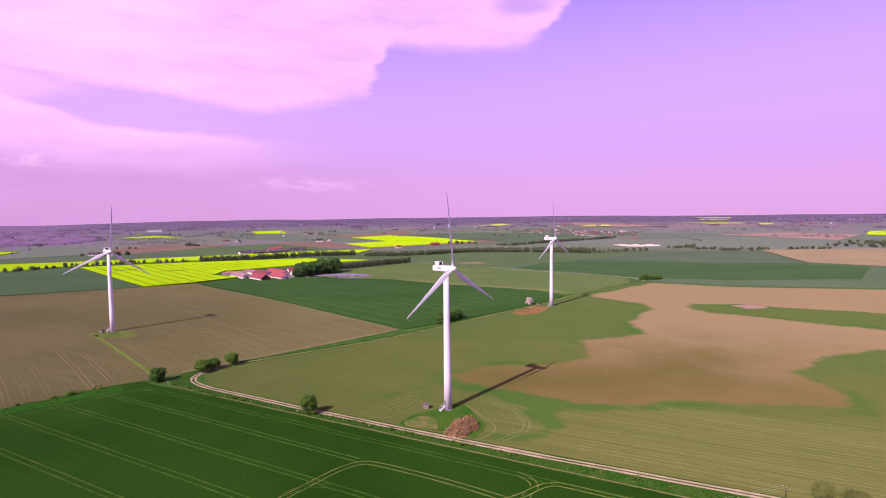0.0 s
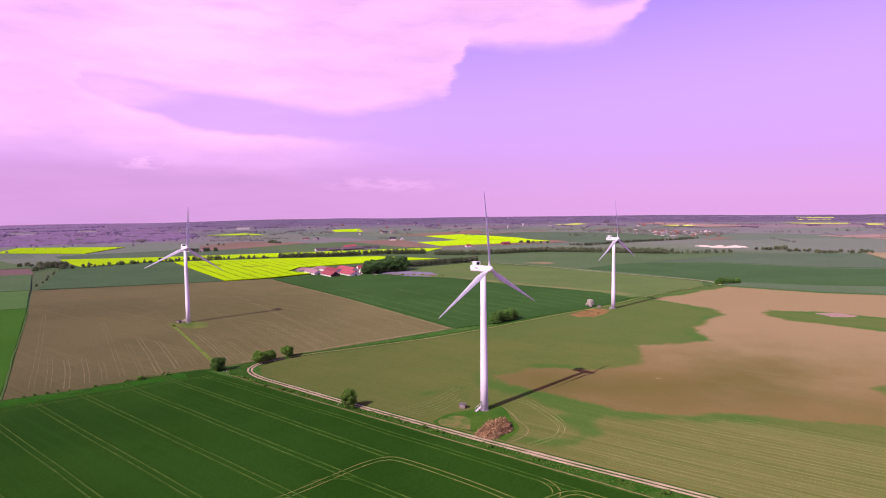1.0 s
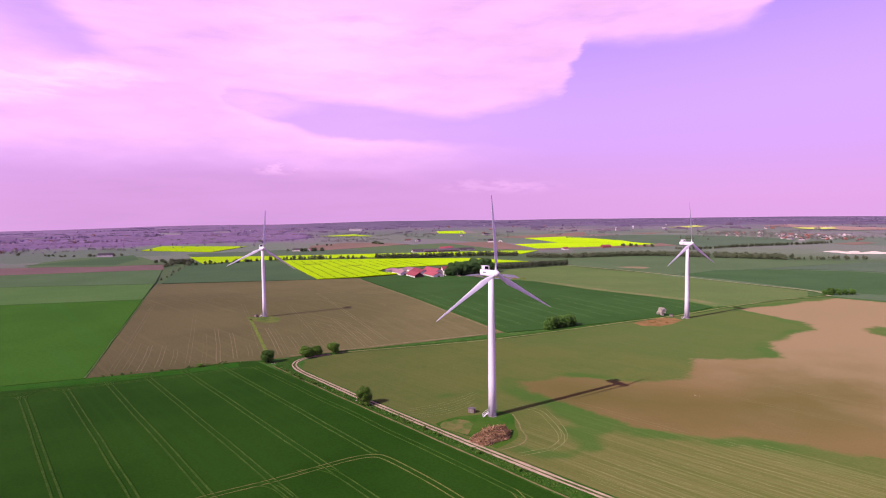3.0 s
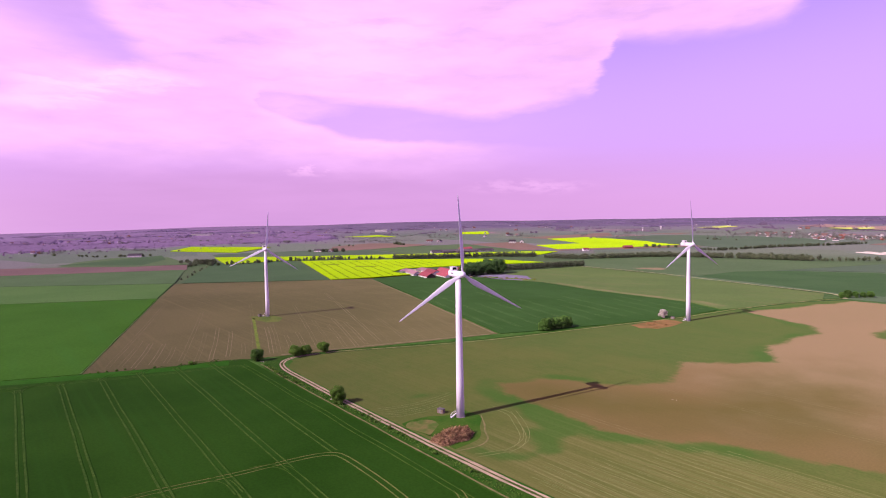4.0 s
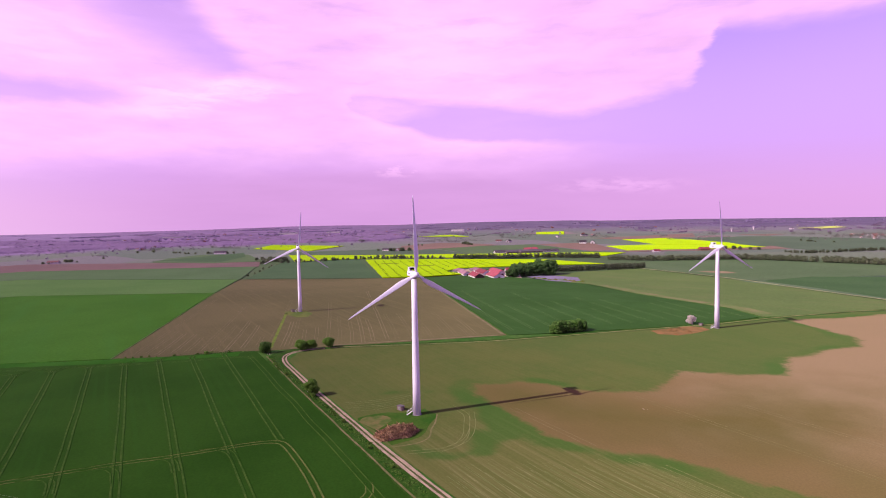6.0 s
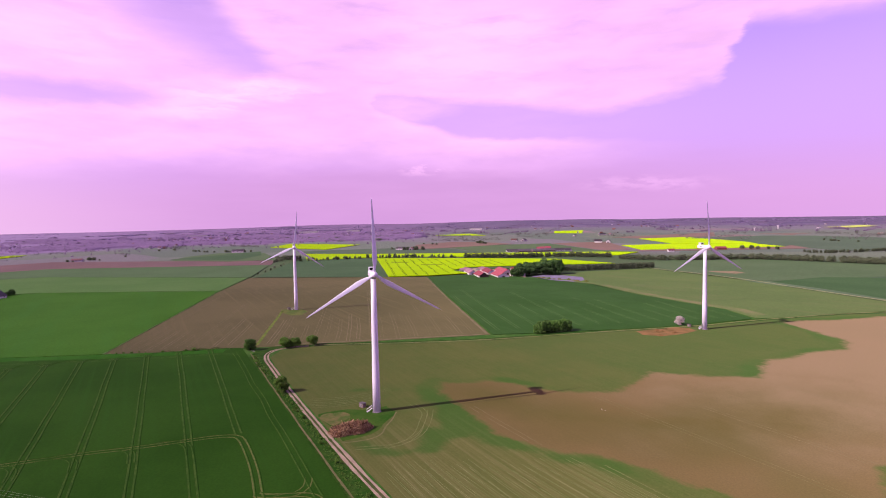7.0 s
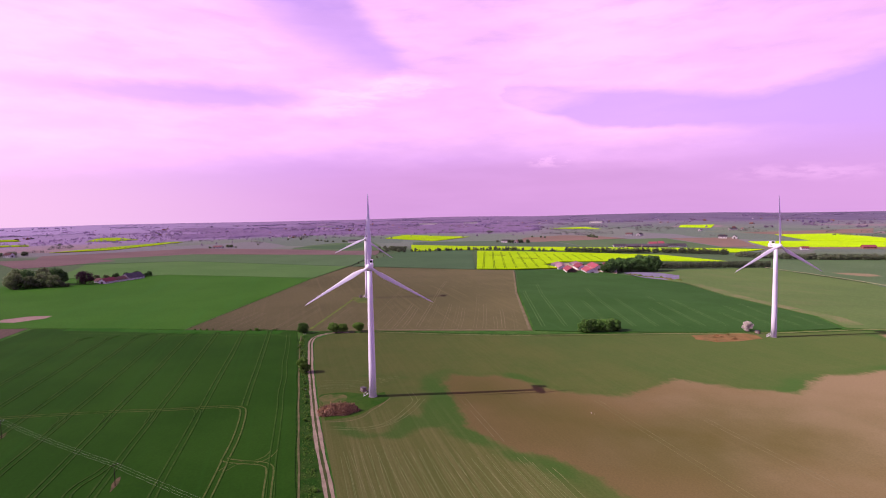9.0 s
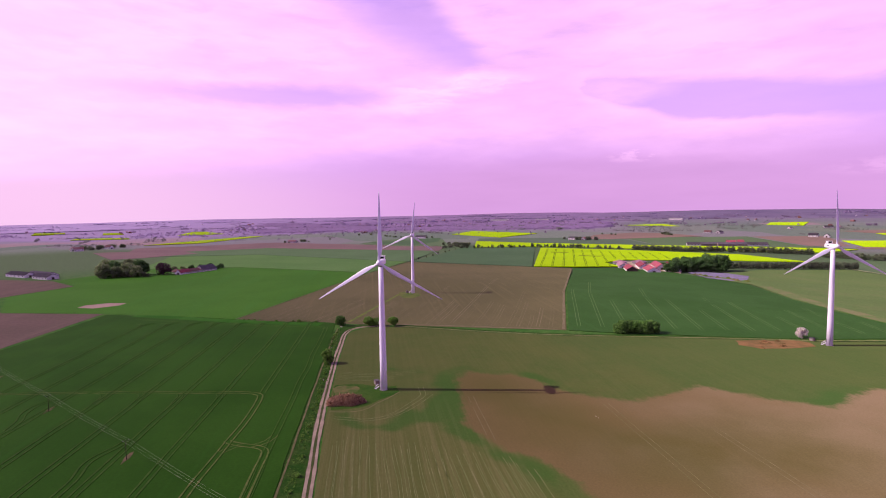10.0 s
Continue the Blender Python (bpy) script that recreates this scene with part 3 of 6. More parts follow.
def box(bm, cx, cy, cz, sx, sy, sz, bevel=0.0):
    r = bmesh.ops.create_cube(bm, size=1.0, matrix=Matrix.Translation((cx, cy, cz)) @ Matrix.Diagonal((sx, sy, sz, 1)))
    if bevel:
        es = {e for v in r["verts"] for e in v.link_edges}
        bmesh.ops.bevel(bm, geom=list(es), offset=bevel, segments=2, affect="EDGES", profile=0.5)
    return bm


def tube(bm, path, sides=12, caps=True):
    """A round tube through (x, y, z, radius) along z or any line."""
    rings = []
    pts = [Vector(p[:3]) for p in path]
    for i, p in enumerate(pts):
        d = (pts[min(i + 1, len(pts) - 1)] - pts[max(i - 1, 0)]).normalized()
        q = d.to_track_quat("Z", "Y").to_matrix()
        r = path[i][3]
        rings.append([bm.verts.new(p + q @ Vector((r * math.cos(2 * math.pi * k / sides), r * math.sin(2 * math.pi * k / sides), 0))) for k in range(sides)])
    for a, b in zip(rings, rings[1:]):
        for k in range(sides):
            bm.faces.new((a[k], a[(k + 1) % sides], b[(k + 1) % sides], b[k]))
    if caps:
        bm.faces.new(rings[-1])
        bm.faces.new(rings[0][::-1])
    return bm


def dense(poly, step, jitter, seed, closed=True):
    """The outline with points every few metres and a slight unevenness."""
    out = []
    n = len(poly)
    for i in range(n if closed else n - 1):
        a, b = Vector(poly[i]), Vector(poly[(i + 1) % n])
        k = max(1, int((b - a).length / step))
        nrm = Vector((-(b - a).y, (b - a).x)).normalized()
        for j in range(k):
            p = a.lerp(b, j / k)
            w = 0.0 if j == 0 else noise.noise(Vector((p.x * 0.07, p.y * 0.07, seed))) * jitter
            out.append(p + nrm * w)
    if not closed:
        out.append(Vector(poly[-1]))
    return out


def curve(pts, step=4.0):
    """A smooth line through plan points."""
    p = [Vector(q) for q in pts]
    p = [p[0] * 2 - p[1], *p, p[-1] * 2 - p[-2]]
    out = []
    for i in range(1, len(p) - 2):
        k = max(2, int((p[i + 1] - p[i]).length / step))
        for j in range(k):
            t = j / k
            out.append(0.5 * (2 * p[i] + (p[i + 1] - p[i - 1]) * t + (2 * p[i - 1] - 5 * p[i] + 4 * p[i + 1] - p[i + 2]) * t * t + (3 * p[i] - p[i - 1] - 3 * p[i + 1] + p[i + 2]) * t ** 3))
    out.append(p[-2])
    return out


def ribbon(line, width, z, offset=0.0, wobble=0.0, seed=0.0, fade=0.0):
    """Vertices and faces of a strip along a plan line."""
    vs, fs = [], []
    line = [Vector(outland(p.x, p.y)[:2]) for p in line]
    n = len(line)
    for i, p in enumerate(line):
        d = (line[min(i + 1, n - 1)] - line[max(i - 1, 0)]).normalized()
        nrm = Vector((-d.y, d.x))
        w = width * (1 + 0.5 * noise.noise(Vector((p.x * 0.2, p.y * 0.2, seed))))
        c = p + nrm * (offset + wobble * noise.noise(Vector((p.x * 0.04, p.y * 0.04, seed + 9))))
        a, b = c + nrm * w / 2, c - nrm * w / 2
        vs += [(a.x, a.y, z + land(a.x, a.y)), (b.x, b.y, z + land(b.x, b.y))]
        if i:
            fs.append((2 * i - 2, 2 * i - 1, 2 * i + 1, 2 * i))
    return vs, fs


def field(name, poly, top, mat, label, category="field", jitter=0.35, seed=1.0, step=8.0, kind="structure"):
    """A crop or a bare plot: a slab with uneven edges, its top that high over the ground."""
    bm = bmesh.new()
    pts = dense(poly, step, jitter, seed)
    pts = [outland(p.x, p.y) for p in pts]
    f = bm.faces.new([bm.verts.new((p[0], p[1], 0.0)) for p in pts])
    f.normal_update()
    if f.normal.z < 0:
        f.normal_flip()
    us = [(p[1] - p[0]) * 0.70711 for p in pts]
    bmesh.ops.triangulate(bm, faces=[f])
    for cut in VALE_AT:
        if min(us) < cut < max(us):
            bmesh.ops.bisect_plane(bm, geom=bm.verts[:] + bm.edges[:] + bm.faces[:], plane_co=(-cut * 0.70711, cut * 0.70711, 0), plane_no=(-0.70711, 0.70711, 0))
    for v in bm.verts:
        v.co.z = top + land(v.co.x, v.co.y)
    ex = bmesh.ops.extrude_edge_only(bm, edges=[e for e in bm.edges if e.is_boundary])
    for v in ex["geom"]:
        if isinstance(v, bmesh.types.BMVert):
            v.co.z = land(v.co.x, v.co.y) - 0.02
    me = bpy.data.meshes.new(name)
    bm.to_mesh(me)
    bm.free()
    me.materials.append(mat)
    return tagged(new(name, me), label, category, kind=kind)


def tracks(parent, line, z, mat, gauge=1.9, width=0.42, seed=0.0, name="wheel_track", wobble=0.5, ridge=None):
    """A pair of wheel tracks; ridge: the crop that stands a little higher along one side of each."""
    for side in (-1, 1):
        vs, fs = ribbon(line, width, z, side * gauge / 2, wobble, seed)
        me = mesh_from(name, vs, fs, mat)
        if ridge:
            n = len(line)
            d = (line[-1] - line[0]).normalized()
            up = 1.0 if d.x >= 0 else -1.0
            flat = len(fs)
            for i in range(n):
                p = Vector(vs[2 * i] if up > 0 else vs[2 * i + 1])
                q = Vector(vs[2 * i + 1] if up > 0 else vs[2 * i])
                w = (p - q).normalized()
                h = 0.085 + 0.05 * noise.noise(Vector((p.x * 0.3, p.y * 0.3, seed)))
                vs += [tuple(p), tuple(p + w * 0.14 + Vector((0, 0, h))), tuple(p + w * 0.36 - Vector((0, 0, 0.01)))]
            for i in range(n - 1):
                k = 2 * n + 3 * i
                fs += [(k, k + 1, k + 4, k + 3), (k + 1, k + 2, k + 5, k + 4)]
            me = mesh_from(name, vs, fs, mat)
            me.materials.append(ridge)
            me.polygons.foreach_set("material_index", [0] * flat + [1] * (len(fs) - flat))
        part(name, me, mat, parent)


# ---- ground ----
def ground_z(x, y):
    """The height of the land: flat near by, gently rolling past two kilometres, lower on the sunny side."""
    r = math.hypot(x + 60, y - 160)
    lift = max(0.0, (r - 1900) / 2800) * (0.62 + 0.38 * math.cos(math.atan2(-x, y) - radians(20)))
    return -0.06 + land(x, y) + lift * (6 + 11 * noise.noise(Vector((x / 1300, y / 1300, 3.3))) + 7 * noise.noise(Vector((x / 480, y / 480, 1.3))))


def build_ground():
    rs = [0] + [40 * 1.115 ** k for k in range(45)]
    rs = [r for r in rs if r < 4640] + [4700]
    n = 160
    vs, fs = [(-60.0, 160.0, -0.06)], []
    for r in rs[1:]:
        for k in range(n):
            a = 2 * math.pi * k / n
            x, y = -60 + r * math.cos(a), 160 + r * math.sin(a)
            vs.append((x, y, ground_z(x, y) - float(np.interp((y - x) * 0.70711, [430, 560, 600, 680, 740], [0.0, 0.3, 0.9, 0.9, 0.3]))))
    for k in range(n):
        fs.append((0, 1 + k, 1 + (k + 1) % n))
    for i in range(len(rs) - 2):
        a, b = 1 + i * n, 1 + (i + 1) * n
        for k in range(n):
            fs.append((a + k, b + k, b + (k + 1) % n, a + (k + 1) % n))
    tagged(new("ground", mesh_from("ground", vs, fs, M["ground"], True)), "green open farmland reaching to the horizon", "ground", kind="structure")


build_ground()


def hill_z(x, y):
    """The height of the low hills past three kilometres."""
    r, a = math.hypot(x + 60, y - 160), math.atan2(y - 160, x + 60)
    return ground_z(x, y) + 2.0 + max(0.0, (r - 3300) / 1300) * (0.5 + 0.5 * math.cos(a - radians(110))) * (2 + 9 * noise.noise(Vector((x / 1500, y / 1500, 6.1))))


def far_field(name, corners, mat, label):
    """A far plot between four corners, draped over the rolling land."""
    a, b, c, d = [Vector(p) for p in corners]
    n, m, vs, fs = 14, 10, [], []
    for i in range(n + 1):
        for j in range(m + 1):
            p = a.lerp(b, i / n).lerp(d.lerp(c, i / n), j / m)
            r = math.hypot(p.x + 60, p.y - 160)
            vs.append((p.x, p.y, (hill_z(p.x, p.y) if r > 2600 else ground_z(p.x, p.y)) + 1.4))
            if i and j:
                k = i * (m + 1) + j
                fs.append((k - m - 2, k - 1, k, k - m - 1))
    return tagged(new(name, mesh_from(name, vs, fs, mat)), label, "field", kind="structure")


def build_backdrop():
    """Low hazy hills that close the view on every side."""
    n, rings = 220, [2650, 2800, 3100, 3500, 3900, 4300, 4560, 4640]
    vs, fs = [], []
    for i, r in enumerate(rings):
        for k in range(n):
            a = 2 * math.pi * k / n
            x, y = -60 + r * math.cos(a), 160 + r * math.sin(a)
            vs.append((x, y, -3.0 if i == 0 else hill_z(x, y)))
        if i:
            for k in range(n):
                fs.append(((i - 1) * n + k, i * n + k, i * n + (k + 1) % n, (i - 1) * n + (k + 1) % n))
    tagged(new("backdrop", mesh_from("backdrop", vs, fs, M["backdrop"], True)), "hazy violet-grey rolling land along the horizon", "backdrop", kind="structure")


build_backdrop()

# ---- fields ----
wheat = field("wheat_field", [(-209, 143), (-165, 142.5), (-92, 141.5), (-37, 140.5), (20, 140), (420, 138), (420, -90), (-100, -36), (-188, -27), (-283, -18), (-265, 30), (-244, 77), (-232.5, 103), (-222, 135), (-218, 143)],
              0.3, M["wheat"], "dark green young wheat field with wheel tracks", jitter=0.8)
field("ley_field", [(-247, 76), (-491, 162), (-593, 1), (-600, -120), (-503, -166), (-452, -120), (-390, -146), (-307, -100), (-286, -20), (-268, 30)], 0.2, M["bright"], "bright green grass ley beside the wheat")
field("bare_field", [(-289, -22), (-188, -30), (-100, -40), (100, -70), (60, -330), (-300, -200), (-309, -102)], 0.06, M["dark_soil"], "bare reddish-brown ploughed field")
field("bare_field", [(-452, -123), (-390, -149), (-315, -200), (-420, -340), (-560, -300), (-503, -169)], 0.06, M["dark_soil"], "bare reddish-brown ploughed field")
field("crop_field", [(-493, 163), (-606, 206), (-795, -19), (-800, -150), (-602, -122), (-595, 1)], 0.2, M["pale_green"], "pale green cereal field")
field("crop_field", [(-608, 208), (-780, 265), (-950, -35), (-902, -190), (-806, -171), (-797, -19)], 0.2, M["mid_green"], "dull green cereal field")
field("bare_field", [(-782, 268), (-872, 292), (-1136, -53), (-1040, -300), (-900, -260), (-870, -194), (-953, -35)], 0.08, M["mauve_soil"], "long strip of bare reddish soil")
field("bare_field", [(-766, -225), (-935, -330), (-940, -281), (-912, -170), (-854, -128), (-790, -185)], 0.28, M["mauve_soil"], "bare reddish ploughed field")
soil_field = field("drilled_field", [(-246.5, 77.0), (-491, 163.6), (-605, 208), (-504, 342), (-477, 383), (-173, 275), (-207, 178), (-217, 150), (-224, 136), (-234.5, 103)], 0.05, M["fallow"], "brown freshly drilled field with pale wheel tracks")
field("crop_field", [(-606, 214), (-868, 333), (-806, 440), (-504, 345)], 0.25, M["blue_green"], "blue-green cereal field beside the rapeseed")
rape_field = field("rapeseed_field", [(-503, 347), (-780, 442), (-690, 548), (-570, 655), (-458, 664), (-500, 590), (-545, 480), (-520, 441), (-474, 440), (-484, 391)], 0.9, M["rape"], "bright yellow rapeseed field in bloom", seed=4)
field("rapeseed_field", [(-828, 337), (-1000, 374), (-900, 470), (-760, 650), (-650, 800), (-590, 858), (-562, 780), (-622, 690), (-698, 590), (-775, 500), (-812, 440)], 0.9, M["rape"], "bright yellow rapeseed strip behind a hedgerow", seed=5)
barley = field("barley_field", [(-476, 384.5), (-172, 276), (-158, 306), (-140, 352), (-125, 396), (-119, 440), (-150, 456), (-238, 464), (-313, 482), (-361, 473), (-411, 466), (-457, 441)], 0.3, M["barley"], "mid-green barley field with fine wheel tracks")
field("crop_field", [(-361, 476), (-313, 485), (-238, 467), (-150, 459), (-119, 444), (-113, 452), (-84, 540), (-92, 574), (-167, 597), (-266, 627), (-384, 645), (-405, 560), (-390, 500)], 0.2, M["olive"], "olive-green thin cereal field")
field("crop_field", [(-234, 613), (-193, 715), (-166, 750), (-98, 782), (3, 766), (86, 788), (156, 780), (420, 770), (420, 602), (115, 576), (4, 549), (-72, 553), (-90, 580), (-167, 603)], 0.3, M["sage"], "wide mid-green cereal field", seed=6)
field("crop_field", [(-222, 628), (-212, 700), (-172, 742), (-100, 772), (3, 758), (86, 780), (140, 772), (110, 640), (0, 590), (-80, 580), (-160, 612)], 0.42, M["block_green"], "darker green block of cereal", seed=6.2)
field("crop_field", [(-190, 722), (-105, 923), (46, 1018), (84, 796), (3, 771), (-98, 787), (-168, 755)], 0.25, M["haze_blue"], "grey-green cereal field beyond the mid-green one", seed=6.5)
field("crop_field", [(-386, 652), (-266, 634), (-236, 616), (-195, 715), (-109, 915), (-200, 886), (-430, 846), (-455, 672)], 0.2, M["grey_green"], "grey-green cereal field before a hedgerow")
field("bare_field", [(88, 812), (163, 786), (420, 779), (420, 1150), (220, 1106), (50, 1040)], 0.06, M["pale_soil"], "bare pale brown field")
field("rapeseed_field", [(-755, 990), (-625, 905), (-545, 1045), (-505, 1150), (-580, 1190), (-713, 1097)], 0.9, M["rape"], "distant bright yellow rapeseed field", seed=7)
field("rapeseed_field", [(-716, 1103), (-585, 1195), (-640, 1250), (-889, 1376), (-930, 1240)], 0.9, M["rape"], "distant bright yellow rapeseed field", seed=7.5)
field("bare_field", [(-937, 953), (-890, 1083), (-650, 905), (-668, 852)], 0.1, M["pink_soil"], "distant bare reddish field beside rapeseed")
field("bare_field", [(-1056, 1265), (-1049, 1710), (-874, 1473), (-937, 1251)], 0.1, M["pink_soil"], "distant strip of bare reddish soil")
field("bare_field", [(-25, 1581), (142, 1718), (279, 1625), (200, 1356)], 0.1, M["pale_pink"], "distant bare pinkish field")
field("rapeseed_field", [(290, 1627), (335, 1590), (420, 1900), (333, 1826)], 0.9, M["rape"], "distant yellow rapeseed field", seed=11)
field("rapeseed_field", [(-1684, -430), (-1900, -459), (-1900, -413), (-1681, -298)], 1.2, M["rape"], "far yellow rapeseed strip", seed=13)
field("earth_patch", [(-322, 668), (-300, 690), (-280, 682), (-284, 668), (-305, 664)], 0.24, M["pale_soil"], "bare pale patch in the crop", "soil patch", jitter=3, step=3)
field("bare_field", [(-1136, 690), (-1195, 828), (-1120, 871), (-985, 876), (-975, 800), (-965, 650), (-995, 611)], 0.3, M["pink_soil"], "distant bare reddish field between green crops")
field("crop_field", [(-1009, 136), (-905, 222), (-885, 300), (-1100, 318), (-1174, 238), (-1101, 168)], 0.2, M["grey_green"], "dark grey-green field behind the bare strip")
field("bare_field", [(-232, 1335), (-205, 1433), (-174, 1407), (-191, 1317)], 0.1, M["pink_soil"], "small distant bare field")
field("bare_field", [(-887, 1684), (-785, 1776), (-770, 1642)], 0.1, M["pink_soil"], "small distant bare field")
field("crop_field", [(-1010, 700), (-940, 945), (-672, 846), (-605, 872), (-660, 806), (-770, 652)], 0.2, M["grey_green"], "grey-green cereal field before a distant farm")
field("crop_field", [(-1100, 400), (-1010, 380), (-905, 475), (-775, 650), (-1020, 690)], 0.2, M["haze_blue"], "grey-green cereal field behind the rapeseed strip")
field("rapeseed_field", [(-1316, 373), (-1481, 462), (-1262, 589), (-1118, 455)], 0.9, M["rape"], "distant yellow rapeseed field", seed=8)
field("rapeseed_field", [(-1681, 1031), (-1708, 1193), (-1497, 1129)], 0.9, M["rape"], "distant yellow rapeseed field", seed=9)
field("rapeseed_field", [(-1139, -326), (-1461, -170), (-1445, -137), (-1176, -220)], 0.9, M["rape"], "distant yellow rapeseed strip", seed=10)


field("rapeseed_field", [(-1869, -958), (-1908, -874), (-2025, -933), (-2031, -1034)], 4.0, M["rape"], "far yellow rapeseed strip", seed=16)
field("rapeseed_field", [(-1466, -637), (-1454, -484), (-1540, -520), (-1540, -660)], 0.9, M["rape"], "distant yellow rapeseed strip", seed=17)
field("rapeseed_field", [(-1783, -698), (-1793, -639), (-1930, -715), (-1950, -770)], 2.0, M["rape"], "far yellow rapeseed strip", seed=18)
field("rapeseed_field", [(-1609, -412), (-1662, -297), (-1800, -360), (-1760, -430)], 0.9, M["rape"], "distant yellow rapeseed field", seed=19)
field("crop_field", [(-1043, 139), (-1169, 323), (-1033, 299), (-926, 237)], 0.24, M["blue_green"], "dark green wedge of cereal", seed=20)


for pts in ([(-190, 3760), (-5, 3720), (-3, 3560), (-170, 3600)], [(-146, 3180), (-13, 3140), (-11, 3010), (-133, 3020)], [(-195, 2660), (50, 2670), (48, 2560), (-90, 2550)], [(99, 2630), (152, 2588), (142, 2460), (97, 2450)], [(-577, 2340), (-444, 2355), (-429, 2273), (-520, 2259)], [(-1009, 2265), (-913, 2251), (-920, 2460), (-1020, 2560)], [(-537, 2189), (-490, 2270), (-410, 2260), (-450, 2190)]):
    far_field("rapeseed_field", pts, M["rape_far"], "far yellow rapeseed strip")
far_field("bare_field", [(-759, 2600), (-694, 2740), (-211, 2265), (-369, 2130)], M["pale_pink"], "far strip of bare pinkish soil")
field("rapeseed_field", [(-1642, 1552), (-1463, 1399), (-1365, 1444), (-1609, 1673)], 0.9, M["rape"], "distant yellow rapeseed field among woods", seed=34)
field("crop_field", [(-515, 1165), (-590, 1202), (-645, 1258), (-860, 1400), (-800, 1560), (-700, 1620), (-560, 1600), (-420, 1560), (-330, 1450), (-290, 1260), (-385, 1105)], 0.12, M["haze_blue"], "grey-green cereal field beyond the distant rapeseed", seed=35)
field("bare_field", [(-632, 895), (-548, 1042), (-508, 1152), (-521, 1197), (-450, 1130), (-510, 1020), (-600, 880)], 0.3, M["pink_soil"], "narrow bare reddish strip beside rapeseed", seed=36)
field("crop_field", [(-505, 480), (-470, 540), (-452, 560), (-500, 500)], 1.0, M["barley"], "dark green wedge beside the rapeseed", seed=33)


# the thin cereal field with its bare patch
def inside_distance(px, py, poly):
    """Signed distance to an outline: positive inside."""
    n = len(poly)
    d = np.full(px.shape, 1e9)
    ins = np.zeros(px.shape, bool)
    for i in range(n):
        (ax, ay), (bx, by) = poly[i], poly[(i + 1) % n]
        ex, ey = bx - ax, by - ay
        t = np.clip(((px - ax) * ex + (py - ay) * ey) / (ex * ex + ey * ey), 0, 1)
        d = np.minimum(d, np.hypot(px - ax - t * ex, py - ay - t * ey))
        ins ^= ((ay > py) != (by > py)) & (px < ex * (py - ay) / (ey if ey else 1e-9) + ax)
    return np.where(ins, d, -d)


THIN = [(-190, 152), (-165, 150.8), (-120, 149.7), (-60, 149.3), (-10, 150.6), (60, 152.4), (200, 155.3), (420, 158), (420, 592), (115, 568), (4, 541), (-70, 545), (-92, 507), (-110, 445), (-120.5, 396), (-135.5, 350), (-159.5, 270), (-176.5, 230), (-197.5, 189), (-203.5, 172), (-202, 160)]
BARE = [(-106, 206), (-96, 223), (-77, 236), (-58, 256), (-62, 275), (-70, 291), (-52, 306), (-44, 322), (-55, 350), (-47, 400), (-58, 424), (-101, 443), (-60, 560), (430, 610), (430, 420), (90, 443.5), (0, 444), (-24, 438), (-28, 422), (-15, 401), (2, 400.5), (24, 396), (78, 383), (200, 372), (200, 360), (67, 330), (42, 308), (26, 270), (39, 242), (35, 230), (2, 217), (-22, 208), (-27, 202), (-50, 195), (-75, 197), (-97, 202)]


